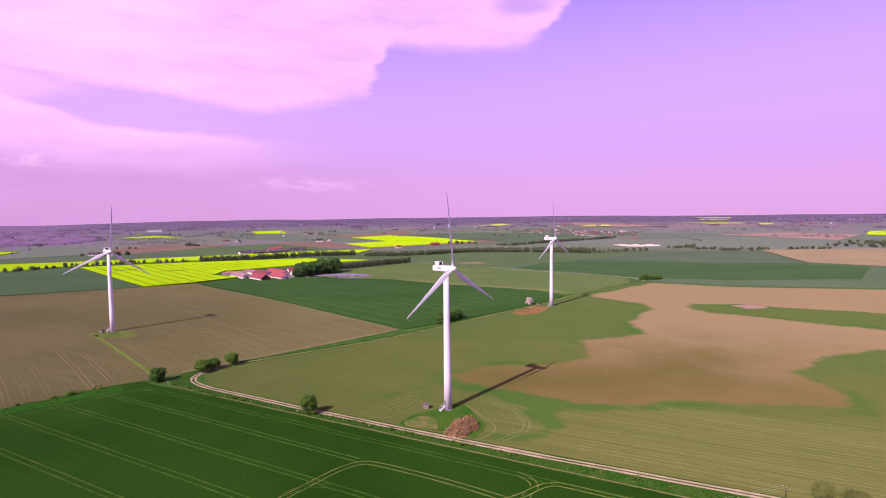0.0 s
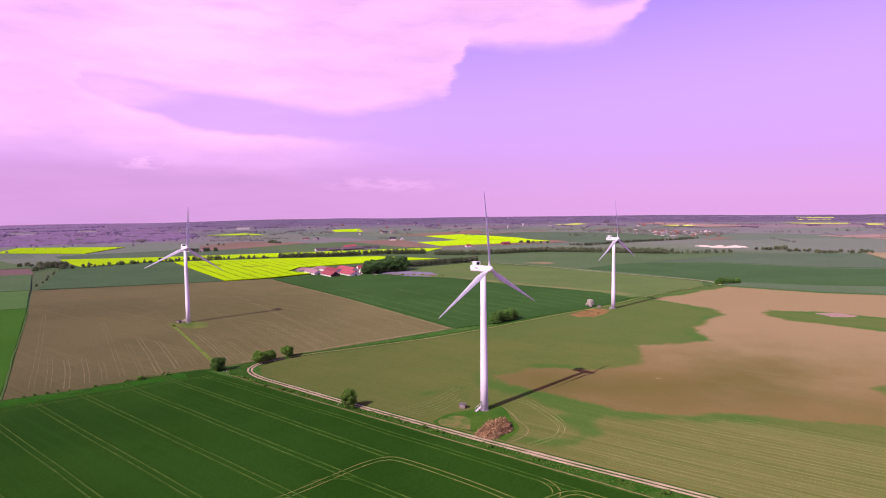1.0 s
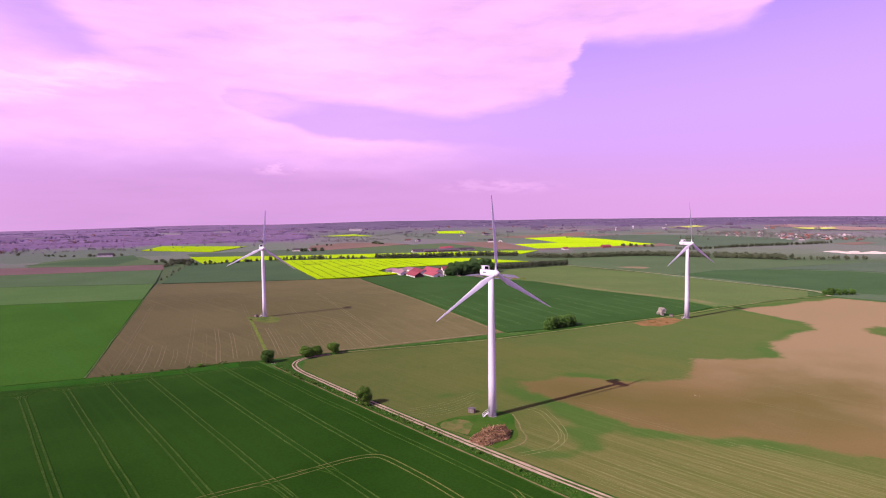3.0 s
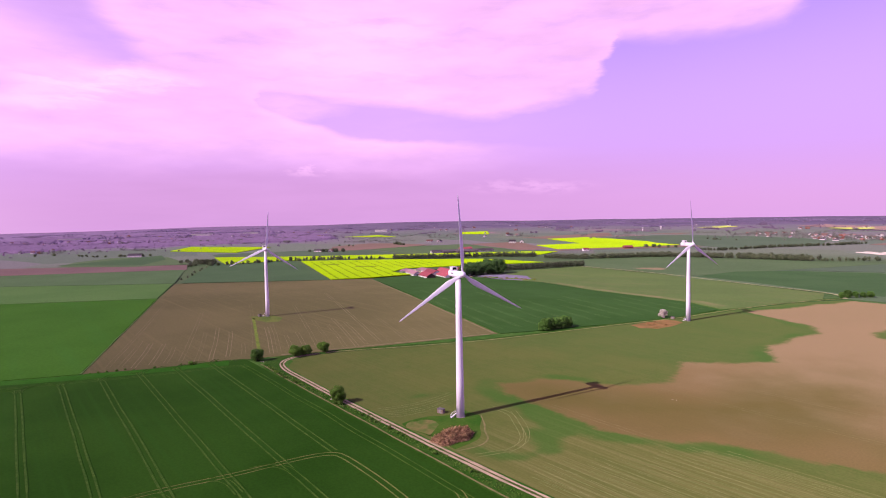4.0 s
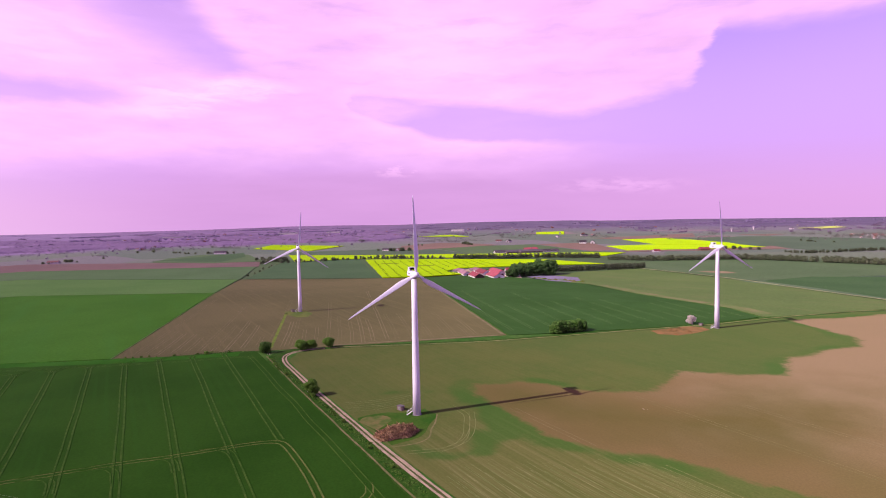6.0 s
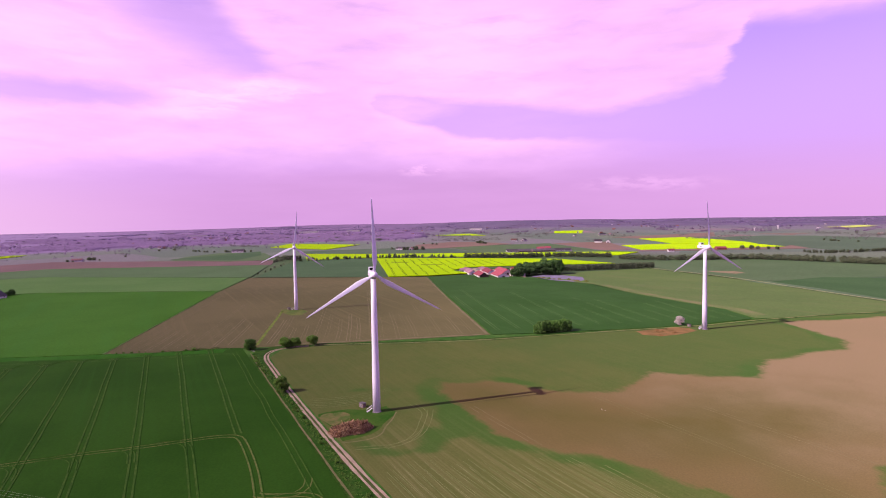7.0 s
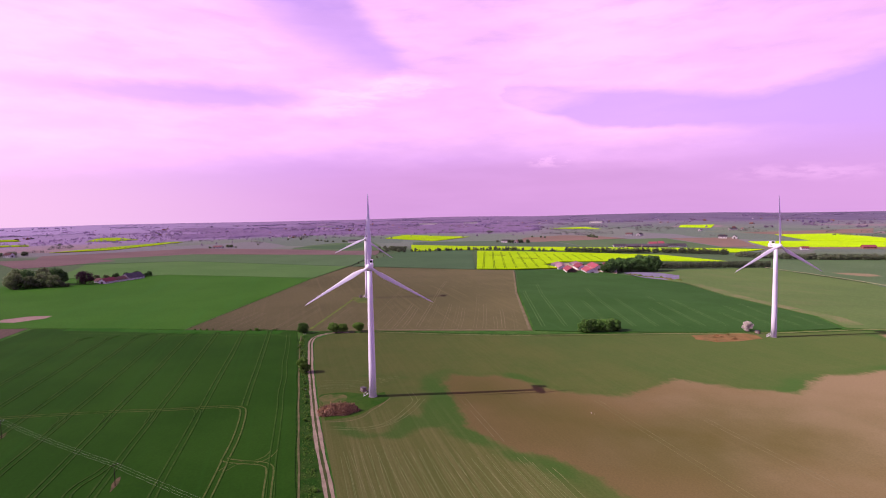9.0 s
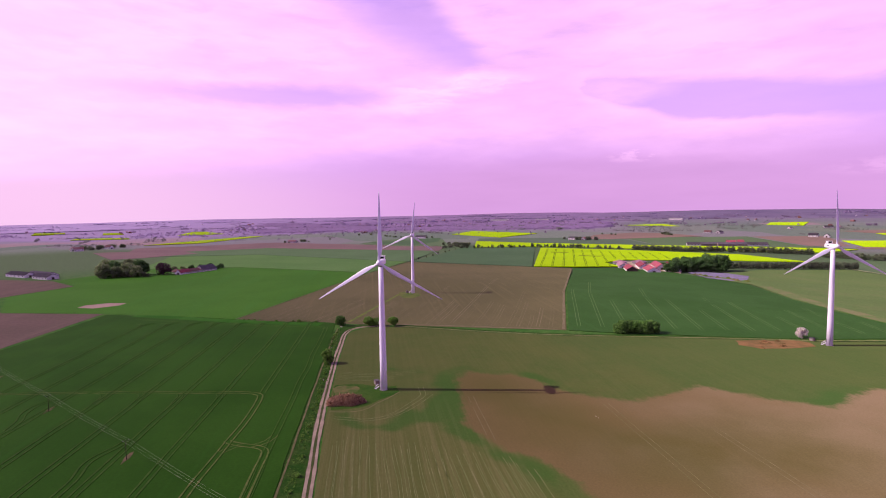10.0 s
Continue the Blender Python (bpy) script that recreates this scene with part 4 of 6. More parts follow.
def build_thin_field():
    step = 2.6
    xs, ys = np.arange(-206, 300, step), np.arange(148, 594, step)
    gx, gy = np.meshgrid(xs, ys)
    inside = inside_distance(gx, gy, THIN)
    wob = np.array([[noise.fractal(Vector((x / 26, y / 26, 2.2)), 0.8, 2.0, 5) for x in xs] for y in ys])
    wob2 = np.array([[noise.fractal(Vector((x / 45, y / 45, 8.2)), 0.8, 2.0, 4) for x in xs] for y in ys])
    d = inside_distance(gx, gy, BARE) + 4.0 * wob
    heart = np.clip((d - 3 + 9 * wob2) / 26, 0, 1)
    bare = np.clip(0.5 + d / 9.0, 0, 1)
    lush = np.exp(-((d + 4) / 6.0) ** 2) * (0.56 + 0.5 * wob2) + np.clip(wob2 - 0.15, 0, 1) * 0.5
    for ax, ay, bx, by in ((-80, 199, -56, 184), (-56, 184, -48, 172), (-48, 172, -52, 160), (-52, 160, -66, 154), (-116, 161, -115, 173), (-115, 173, -106, 187), (-108, 156, -101, 172), (-62, 178, -55, 175)):
        t = np.clip(((gx - ax) * (bx - ax) + (gy - ay) * (by - ay)) / ((bx - ax) ** 2 + (by - ay) ** 2), 0, 1)
        lush += 0.42 * np.exp(-(np.hypot(gx - ax - t * (bx - ax), gy - ay - t * (by - ay)) / 3.6) ** 2)
    for ax, ay, r in ((-57.5, 177, 4.6), (-53, 172, 4.0), (-56, 156.5, 3.4), (-63, 155.5, 3.6), (-70, 188, 4.5), (-60, 189, 4.2), (-99, 195, 5.0), (-90, 190, 4.5)):
        lush += 0.36 * np.exp(-(np.hypot(gx - ax, gy - ay) / r) ** 2)
    dry = np.clip((gx + 78) / 30, 0, 1) * np.clip((212 + 0.12 * gx - gy) / 14, 0, 1)
    # the outer row of the grid is drawn onto the outline itself
    keep = inside > -step * 1.05
    best = np.full(gx.shape, 1e9)
    sx, sy = gx.copy(), gy.copy()
    for (ax, ay), (bx, by) in zip(THIN, THIN[1:] + THIN[:1]):
        t = np.clip(((gx - ax) * (bx - ax) + (gy - ay) * (by - ay)) / ((bx - ax) ** 2 + (by - ay) ** 2), 0, 1)
        qx, qy = ax + t * (bx - ax), ay + t * (by - ay)
        dd = np.hypot(gx - qx, gy - qy)
        near = (dd < best) & (inside < 0)
        sx, sy, best = np.where(near, qx, sx), np.where(near, qy, sy), np.minimum(best, dd)
    gx, gy = sx, sy
    idx = -np.ones(gx.shape, int)
    idx[keep] = np.arange(keep.sum())
    z = 0.12 * (1 - bare) + 0.03
    vs = np.stack([gx[keep], gy[keep], z[keep]], 1)
    fs = []
    for j in range(len(ys) - 1):
        for i in range(len(xs) - 1):
            q = (idx[j, i], idx[j, i + 1], idx[j + 1, i + 1], idx[j + 1, i])
            if min(q) >= 0:
                fs.append(tuple(int(k) for k in q))
    me = mesh_from("thin_cereal_field", vs, fs, M["thin"], True)
    for name, arr in (("bare", bare), ("lush", lush), ("dry", dry), ("heart", heart)):
        at = me.attributes.new(name, "FLOAT", "POINT")
        at.data.foreach_set("value", arr[keep].astype(np.float32))
    return tagged(new("thin_cereal_field", me), "thin green cereal field with a wide bare brown patch", "field", kind="structure")


thin_field = build_thin_field()
wheat.location.z = -0.15

# wheel tracks in the wheat: pairs about fifteen metres apart, with the marks of turning machines
def cross_x(y):
    """The line of the headland track that crosses the rows."""
    return -108 + 0.0006 * (y - 19) ** 2 + 0.07 * (y - 19)


for k, y0 in enumerate((18.5, 33.5, 48.5, 63.3, 78, 93, 108, 123)):
    y1 = y0 + 4.5
    x1 = -236 + 0.13 * (y1 - 60)
    far = [(x1, y1 - 0.3), (-160, y0 + 2), (-100, y0), (-92, y0)]
    tracks(wheat, curve(far if k > 6 else far[:2] + [(-98, y0), (-40, y0 - 2), (60, y0 - 5), (300, y0 - 14)], 5), 0.32, M["tram"], seed=k * 3.1, width=0.46, ridge=M["wheat"], wobble=0.22)
    # hooks at the far end of the row
    tracks(wheat, curve([(x1 + 7, y1 - 0.2), (x1 + 1, y1 + 0.8), (x1 - 3, y1 + 4.5)], 2), 0.325, M["tram"], seed=60 + k, width=0.26, ridge=M["wheat"])
    tracks(wheat, curve([(x1 + 7, y1 - 0.4), (x1 + 0.5, y1 - 1.6), (x1 - 5, y1 - 6)], 2), 0.327, M["tram"], seed=80 + k, width=0.26, ridge=M["wheat"])
    if 2 < k < 7:
        x2 = cross_x(y0)
        tracks(wheat, curve([(x2 - 0.4, y0 - 9), (x2 + 1.6, y0 - 3.6), (x2 + 6, y0 - 1.0), (x2 + 14, y0 - 0.7)], 2), 0.329, M["tram"], seed=220 + k, width=0.3, ridge=M["wheat"])
tracks(wheat, curve([(-211, 138), (-140, 136.5), (-72, 135), (-42, 134.5), (20, 133), (300, 124)], 5), 0.32, M["tram"], seed=31, width=0.32, ridge=M["wheat"])
tracks(wheat, curve([(-112, -10), (-109, 19), (-105.6, 45), (-101.6, 74), (-97.6, 92), (-94.6, 110), (-93, 117), (-90.5, 121.6), (-86, 123), (-74, 123), (-58, 122), (-46, 121)], 3), 0.33, M["tram_dry"], seed=33, width=0.42, ridge=M["wheat"])
tracks(wheat, curve([(-46, 121), (-30, 119.5), (-10, 118), (60, 115), (300, 106)], 5), 0.325, M["tram_dry"], seed=34, ridge=M["wheat"])
tracks(wheat, curve([(-47.5, 120.8), (-46, 121.8), (-43.5, 126), (-41.5, 130.5), (-39, 133.3), (-35, 134), (-24, 133.8), (20, 132.6)], 2), 0.333, M["tram_dry"], seed=35, width=0.5, ridge=M["wheat"])
tracks(wheat, curve([(-50, 134.8), (-45, 133), (-42.5, 129.5), (-43, 124.5), (-38, 120.4)], 2), 0.335, M["tram_dry"], seed=37, width=0.3)
tracks(wheat, curve([(-53, 89.5), (-48, 88), (-43, 85.6), (-37, 84.6), (-28, 86.2), (-18, 86)], 2), 0.335, M["tram"], seed=38, ridge=M["wheat"])
tracks(wheat, curve([(-98, 45), (-92, 42.2), (-84, 42.4), (-76, 45), (-68, 46)], 2), 0.335, M["tram"], seed=39, ridge=M["wheat"])
# pale furrows in the drilled field, dense along its near edge
fur = random.Random(17)
for k in range(30):
    f = 0.03 + k * 0.0325 + fur.uniform(-0.009, 0.009)
    a = Vector((-246, 79)).lerp(Vector((-172, 272)), f)
    u = Vector((-0.94, 0.34))
    s0, s1 = fur.uniform(3, 10), fur.uniform(35, 95) * (1.0 if k % 5 else 2.4)
    tracks(soil_field, curve([a + u * s0, a + u * (s0 + s1) * 0.5 + Vector((0, 0.5)), a + u * s1], 8), 0.07, M["tram_soil"], width=fur.choice((0.16, 0.24, 0.24, 0.42)), seed=40 + k, wobble=0.3)
vs, fs = ribbon(curve([(-470, 379.5), (-330, 329.8), (-176, 274.5)], 8), 1.6, 0.075, 0, 0.3, 53.0)
part("margin", mesh_from("margin", vs, fs, M["tram_soil"]), None, soil_field, "pale trampled field margin")
vs, fs = ribbon(curve([(-176, 271), (-205, 193), (-216, 160)], 6), 2.0, 0.076, 0, 0.4, 54.0)
part("margin", mesh_from("margin", vs, fs, M["tram_soil"]), None, soil_field, "pale trampled field margin")
# wheel gaps in the rapeseed
for k in range(13):
    a = Vector((-494 + 3.3 * k, 352 + 12.7 * k))
    u = Vector((-262 + 6 * k, 95 - 2 * k))
    lo, hi = (0.02, 0.98) if k < 7 else (0.42, 0.9)
    tracks(rape_field, curve([a + u * lo, a + u * (lo + hi) * 0.5, a + u * hi], 8), 1.0, M["tram_rape"], width=0.75, gauge=1.7, seed=70 + k)
# wheel tracks in the barley
for k in range(13):
    a = Vector((-176 + 4.4 * k, 284 + 12.6 * k))
    u = Vector((-0.945, 0.325))
    s1 = (150 + 60 * math.sin(k * 1.9)) * (1 - 0.055 * k)
    tracks(barley, curve([a + u * 5, a + u * s1 * 0.5, a + u * s1], 12), 0.33, M["tram_pale"], width=0.42, seed=90 + k, wobble=0.12)
vs, fs = ribbon(curve([(-300, 489), (-238, 474), (-190, 468), (-150, 465), (-122, 456)], 6), 9.0, 0.23, 0, 2.5, 57.0)
tagged(new("margin", mesh_from("margin", vs, fs, M["dry_margin"])), "dry tan margin of the olive-green crop", "field margin", kind="structure")
# headland of the wheat along the drilled field and the ley
vs, fs = ribbon(curve([(-274, 4), (-258.5, 38), (-240, 77), (-227, 108), (-218, 134)], 4), 8.5, 0.312, 0.5, 0.8, 51.0)
part("headland", mesh_from("headland", vs, fs, M["headland"]), None, wheat, "brighter green headland strip")
tracks(wheat, curve([(-260, 10), (-247, 40), (-231, 77), (-219, 108), (-212, 132), (-205, 138)], 4), 0.33, M["tram"], seed=52)
for px, py in ((-39.0, 95.0), (-85.0, 49.6), (-131, 4.4)):
    field("soil_spot", [(px + 3.6, py - 0.2), (px - 1.3, py - 1.2), (px - 4.5, py - 0.8), (px - 5.2, py), (px - 1.3, py + 0.6)], 0.19, M["soil_spot"], "bare reddish spot in the wheat round a pole", "soil patch", jitter=0.5, step=1)

# ---- road and verges ----
ROAD = [(420, 156), (200, 153.5), (60, 150.6), (-10, 148.9), (-60, 147.5), (-120, 147.8), (-165, 149), (-188, 150.2), (-200, 153.5), (-205.5, 160), (-206, 170), (-201, 186), (-179, 229), (-162, 269), (-138, 349), (-123, 395), (-113, 444), (-95, 507), (-74, 552)]


def build_road():
    bend = curve(ROAD[:12], 3)[:-3]
    path = curve(ROAD[10:], 5)[2:]
    vs, fs = ribbon(bend, 8.4, 0.01, 4.2, 0.3, 2.0)
    tagged(new("verge", mesh_from("verge", vs, fs, M["verge"])), "rough dark green grass verge beside the track", "verge", kind="structure")
    road = thing("road", Matrix(), "pale gravel farm track with two wheel ruts", "road", kind="structure")
    vs, fs = ribbon(bend, 2.6, 0.05, 0, 0.2, 1.0)
    part("crown", mesh_from("crown", vs, fs, M["rut_crown"]), None, road, "worn grass between the ruts")
    for s in (-1, 1):
        vs, fs = ribbon(bend, 0.88, 0.09, s * 0.82, 0.2, 1.0)
        part("rut", mesh_from("rut", vs, fs, M["gravel"]), None, road)
    lane = thing("road", Matrix(), "narrow field path overgrown with pale grass", "path", kind="structure")
    vs, fs = ribbon(path, 3.4, 0.16, 2.0, 0.4, 3.0)
    part("verge_strip", mesh_from("verge_strip", vs, fs, M["verge"]), None, lane)
    vs, fs = ribbon(path, 1.5, 0.2, -0.3, 0.3, 5.0)
    part("rut", mesh_from("rut", vs, fs, M["lane"]), None, lane)
    vs, fs = ribbon(curve([(-384, 649), (-266, 631), (-167, 600), (-91, 577), (-72, 552)], 6), 2.8, 0.38, 0, 0.3, 6.0)
    tagged(new("path", mesh_from("path", vs, fs, M["pale_path"])), "pale field path between two crops", "path", kind="structure")
    # worn dirt edge between verge and wheat
    vs, fs = ribbon(curve([(420, 138.9), (20, 140.9), (-37, 141.4), (-92, 142.4), (-133, 143.0), (-165, 143.4), (-205, 145)], 4), 0.6, 0.1, 0, 0.6, 7.0)
    tagged(new("dirt_edge", mesh_from("dirt_edge", vs, fs, M["soil_line"])), "narrow strip of bare reddish dirt along the wheat", "dirt strip", kind="structure")
    # field edge between drilled field and wheat
    vs, fs = ribbon(curve([(-246, 77.5), (-234, 102), (-223.5, 136), (-213, 147)], 4), 1.8, 0.12, 0, 0.8, 8.0)
    tagged(new("verge", mesh_from("verge", vs, fs, M["verge"])), "grassy field boundary beside brown soil", "verge", kind="structure")
    vs, fs = ribbon(curve([(-247, 76.4), (-330, 105.6), (-400, 131), (-491, 163)], 6), 0.75, 0.23, 0, 0.4, 8.5)
    tagged(new("verge", mesh_from("verge", vs, fs, M["leaf_dark"])), "thin dark ditch line between soil and ley", "ditch", kind="structure")


build_road()
field("clearing", [(-96, 150.5), (-95, 162), (-92, 166), (-91.5, 175), (-83, 175.5), (-78, 170), (-72, 164.5), (-69, 160), (-68.5, 150.5)], 0.17, M["short_grass"], "short green grass clearing round the turbine foot", "clearing", jitter=1.6, step=2)
field("dry_patch", [(-94, 150.8), (-94, 155.5), (-91.5, 160), (-87, 159.5), (-84, 155), (-80, 150.8)], 0.19, M["tan_patch"], "patch of dry yellowed grass", "grass patch", jitter=2.5, step=1.5)
vs, fs = ribbon(curve([(-83.5, 175.5), (-77, 171), (-72.5, 167), (-67.5, 163.5), (-65.3, 159), (-65.8, 154), (-67, 150)], 1.5), 0.55, 0.2, 0, 0.5, 9.0)
tagged(new("path", mesh_from("path", vs, fs, M["soil_line"])), "worn pale path curving round the clearing", "path", kind="structure")
field("earth_patch", [(-132, 350), (-130, 364), (-127, 378), (-121, 383), (-114, 380), (-113, 366), (-115, 352), (-124, 346)], 0.19, M["earth"], "patch of bare reddish earth beside the turbine", "earth patch", jitter=2, step=2)
field("grass_patch", [(-340, 188), (-331, 205), (-318, 205), (-305, 197), (-308, 190), (-322, 188)], 0.1, M["dry_grass"], "patch of yellow-green grass round the turbine foot", "grass patch", jitter=2, step=2)
vs, fs = ribbon(curve([(-330, 189), (-290, 175), (-250, 161), (-222, 151)], 4), 1.8, 0.1, 0, 0.5, 11.0)
tagged(new("path", mesh_from("path", vs, fs, M["access"])), "grassy access strip across the drilled field", "path", kind="structure")
field("pale_patch", [(-318, -54), (-312, -40), (-322, -26), (-332, -25), (-335, -40), (-328, -53)], 0.24, M["pale_pink"], "pale bare oval in the ley", "soil patch", step=3)


field("earth_patch", [(1, 438), (10, 427), (21, 434), (24, 440), (13, 446)], 0.2, M["pale_pink"], "small bare pale patch in a green strip", "soil patch", jitter=2, step=2)


# ---- wind turbines ----
def blade_mesh(length):
    """A twisted, tapering blade along +z with its chord across y."""
    vs, fs = [], []
    n, m = 22, 12
    for i in range(n + 1):
        s = i / n
        r = 0.8 + s * (length - 0.8)
        chord = 0.95 + (2.0 - 0.95) * min(1, max(0, (s - 0.03) / 0.17)) if s < 0.2 else 2.0 + (0.3 - 2.0) * ((s - 0.2) / 0.8) ** 0.85
        if i == n:
            chord = 0.06
        thick = 0.95 if s < 0.03 else max(0.05, 0.95 * (1 - s) ** 1.6 * 0.55 + 0.05)
        tw = radians(14 * (1 - s) ** 2 + 12)
        lead = 0.3 if s > 0.05 else 0.5
        for k in range(m):
            a = 2 * math.pi * k / m
            y = chord * (0.5 * math.cos(a) + 0.5 - lead)
            x = thick * 0.5 * math.sin(a) * (1.0 if s < 0.05 else 0.6 + 0.4 * math.cos(a))
            bend = -0.6 * s * s
            vs.append((x * math.cos(tw) - y * math.sin(tw) + bend, x * math.sin(tw) + y * math.cos(tw), r))
        if i:
            for k in range(m):
                fs.append(((i - 1) * m + k, (i - 1) * m + (k + 1) % m, i * m + (k + 1) % m, i * m + k))
    fs.append(tuple(range(n * m, n * m + m)))
    return mesh_from("blade", vs, fs, M["blade"], True)


def turbine(x, y, yaw, spin, hub=50.0, label=""):
    """yaw: the way the rotor faces, degrees from +x; spin: turn of the rotor."""
    t = thing("wind_turbine", pose(x, y, 0), label, "wind turbine", "wind turbines")
    bm = tube(bmesh.new(), [(0, 0, 0.0, 1.43), (0, 0, 12, 1.31), (0, 0, 24, 1.19), (0, 0, 36, 1.06), (0, 0, hub - 1.6, 0.92)], 32)
    part("tower", bm, M["white_paint"], t, smooth=True)
    for zf, rf in ((16.6, 1.268), (33.0, 1.094)):
        part("flange", tube(bmesh.new(), [(0, 0, zf - 0.06, rf + 0.015), (0, 0, zf + 0.06, rf + 0.012)], 32), M["white_paint"], t)
    bm = tube(bmesh.new(), [(0, 0, -0.1, 1.75), (0, 0, 0.24, 1.7)], 24)
    part("foundation", bm, M["concrete"], t, "grey concrete foundation ring")
    rot = Matrix.Rotation(radians(yaw), 4, "Z")
    nac = part("nacelle", box(bmesh.new(), -1.9, 0, 0.0, 7.2, 2.2, 2.1, 0.5), M["white_paint"], t, smooth=False)
    nac.matrix_local = Matrix.Translation((0, 0, hub)) @ rot
    bm = tube(bmesh.new(), [(0, 0, -1.6, 0.92), (0, 0, -0.95, 1.05)], 24)
    part("yaw_ring", bm, M["steel"], nac)
    # cooler housing on the roof
    bm = bmesh.new()
    for p in ((-3.2, 0.95), (-3.2, -0.95)):
        box(bm, p[0], p[1], 1.75, 1.9, 0.12, 1.0)
    box(bm, -3.6, 0, 2.2, 2.2, 2.0, 0.14)
    part("cooler_hood", bm, M["white_paint"], nac)
    part("cooler_grille", box(bmesh.new(), -3.1, 0, 1.72, 0.9, 1.74, 0.8), M["dark"], nac, "black cooler grille")
    bm = tube(bmesh.new(), [(-4.9, 0.5, 1.3, 0.04), (-4.9, 0.5, 2.6, 0.03)], 6)
    part("wind_vane", bm, M["steel"], nac)
    part("logo_bar", box(bmesh.new(), -2.2, -1.16, 0.2, 1.7, 0.02, 0.34), M["tarp"], nac, "faded grey-violet marking")
    rotor = Matrix.Translation((0, 0, hub)) @ rot @ Matrix.Translation((3.1, 0, 0.1)) @ Matrix.Rotation(radians(-4), 4, "Y") @ Matrix.Rotation(radians(spin), 4, "X")
    bm = tube(bmesh.new(), [(-1.5, 0, 0, 0.95), (-1.2, 0, 0, 1.12), (0, 0, 0, 1.15), (0.7, 0, 0, 0.95), (1.2, 0, 0, 0.55), (1.4, 0, 0, 0.12)], 24)
    h = part("hub", bm, M["white_paint"], t, smooth=True)
    h.matrix_local = rotor
    me = BLADE
    for k in range(3):
        b = part("blade", me, None, t)
        b.matrix_local = rotor @ Matrix.Rotation(radians(120 * k), 4, "X")
    # door and steps, facing the clearing
    side = Matrix.Rotation(radians(58), 4, "Z")
    bm = box(bmesh.new(), -1.43, -0.35, 2.5, 0.14, 0.9, 2.0, 0.05)
    part("door", bm, M["steel"], t, "grey steel service door").matrix_local = side
    bm = bmesh.new()
    for k in range(8):
        box(bm, -3.4 + 0.25 * k, -0.35, 0.18 + 0.19 * k, 0.3, 1.0, 0.05)
    part("steps", bm, M["white_paint"], t, "pale metal steps").matrix_local = side
    for s in (-0.88, 0.18):
        bm = tube(bmesh.new(), [(-3.5, s, 0.1, 0.05), (-3.5, s, 1.1, 0.05), (-1.6, s, 2.6, 0.05), (-1.45, s, 1.5, 0.05)], 6)
        part("handrail", bm, M["white_paint"], t).matrix_local = side
    return t


BLADE = blade_mesh(27.4)
AXIS = math.degrees(math.atan2(-0.22, 0.975))
turbine(-87.6, 169.6, AXIS, 0, 50.0, "tall white wind turbine standing in a grass clearing")
turbine(-331, 199.8, AXIS, -6, 48.6, "white wind turbine standing in the brown drilled field")
turbine(-114.6, 387.8, AXIS, -1, 49.0, "white wind turbine beside a patch of bare earth")


def kiosk(x, y, turn, s=1.0):
    k = thing("transformer_kiosk", pose(x, y, 0.15, 0, 0, turn), "small grey-pink transformer kiosk beside a turbine", "kiosk", "transformer kiosks")
    part("body", box(bmesh.new(), 0, 0, 0.85 * s, 2.6 * s, 1.9 * s, 1.7 * s, 0.04), M["shed"], k)
    bm = box(bmesh.new(), 0, 0, 1.78 * s, 2.9 * s, 2.2 * s, 0.16 * s, 0.03)
    part("roof", bm, M["grey_roof"], k, "dark flat roof")
    d = part("door", box(bmesh.new(), 0.1, -0.965 * s, 0.85 * s, 1.1 * s, 0.05, 1.4 * s), M["concrete"], k)
    part("handle", box(bmesh.new(), 0.5 * s, -1.01 * s, 0.9 * s, 0.06, 0.05, 0.2), M["dark"], d)


kiosk(-95.0, 166.9, 20, 0.85)
kiosk(-334, 195, 10, 0.9)
kiosk(-124.5, 387, 15, 0.8)


# curved wheel marks where machines turned beside the clearing
tracks(thin_field, curve([(-61, 152), (-58.5, 158), (-57, 165), (-61, 172), (-70, 179), (-78, 184), (-88, 184)], 3), 0.19, M["lane"], width=0.2, seed=120)

for k, pts in enumerate(([(-106, 150.5), (-102.9, 155.2), (-100.9, 163.5), (-101.6, 174)], [(-109, 151), (-106, 157), (-104, 166), (-105, 178)], [(-113, 152), (-110, 160), (-108, 170), (-109, 184)], [(-78.9, 187), (-66.3, 179.1), (-58.8, 171.1), (-56.8, 160.4)])):
    tracks(thin_field, curve(pts, 3), 0.188, M["lane"], width=0.17, seed=128 + k, wobble=0.3)

# pale drill lines along the track
drill = random.Random(23)
for k in range(24):
    y0 = 153.5 + 2.3 * k + drill.uniform(-0.6, 0.6)
    x0, x1 = -44 + 1.2 * k + drill.uniform(-6, 6), drill.uniform(60, 280)
    tracks(thin_field, curve([(x0, y0), (20, y0 + 1.0), (x1, y0 + 1.0 + 0.02 * (x1 - 20))], 8), 0.165, M["lane"], width=0.13, seed=140 + k, wobble=0.9)

for k, (y0, x0, x1) in enumerate(((201, -74, 60), (247, -58, 90), (271, -30, 120), (318, -30, 60))):
    tracks(thin_field, curve([(x0, y0 + 0.6), ((x0 + x1) / 2, y0 - 0.4), (x1, y0 - 1.5)], 6), 0.06, M["tram_soil"] if k != 1 else M["soil_line"], width=0.16, seed=180 + k, wobble=0.4)

# flattened, thin spots in the rapeseed
field("thin_spot", [(-690, 430), (-672, 452), (-664, 446), (-682, 427)], 0.96, M["lodged"], "thin dull patch in the rapeseed", "crop patch", jitter=4, step=3)
field("thin_spot", [(-622, 448), (-600, 474), (-594, 466), (-614, 444)], 0.96, M["lodged"], "thin dull patch in the rapeseed", "crop patch", jitter=4, step=3)


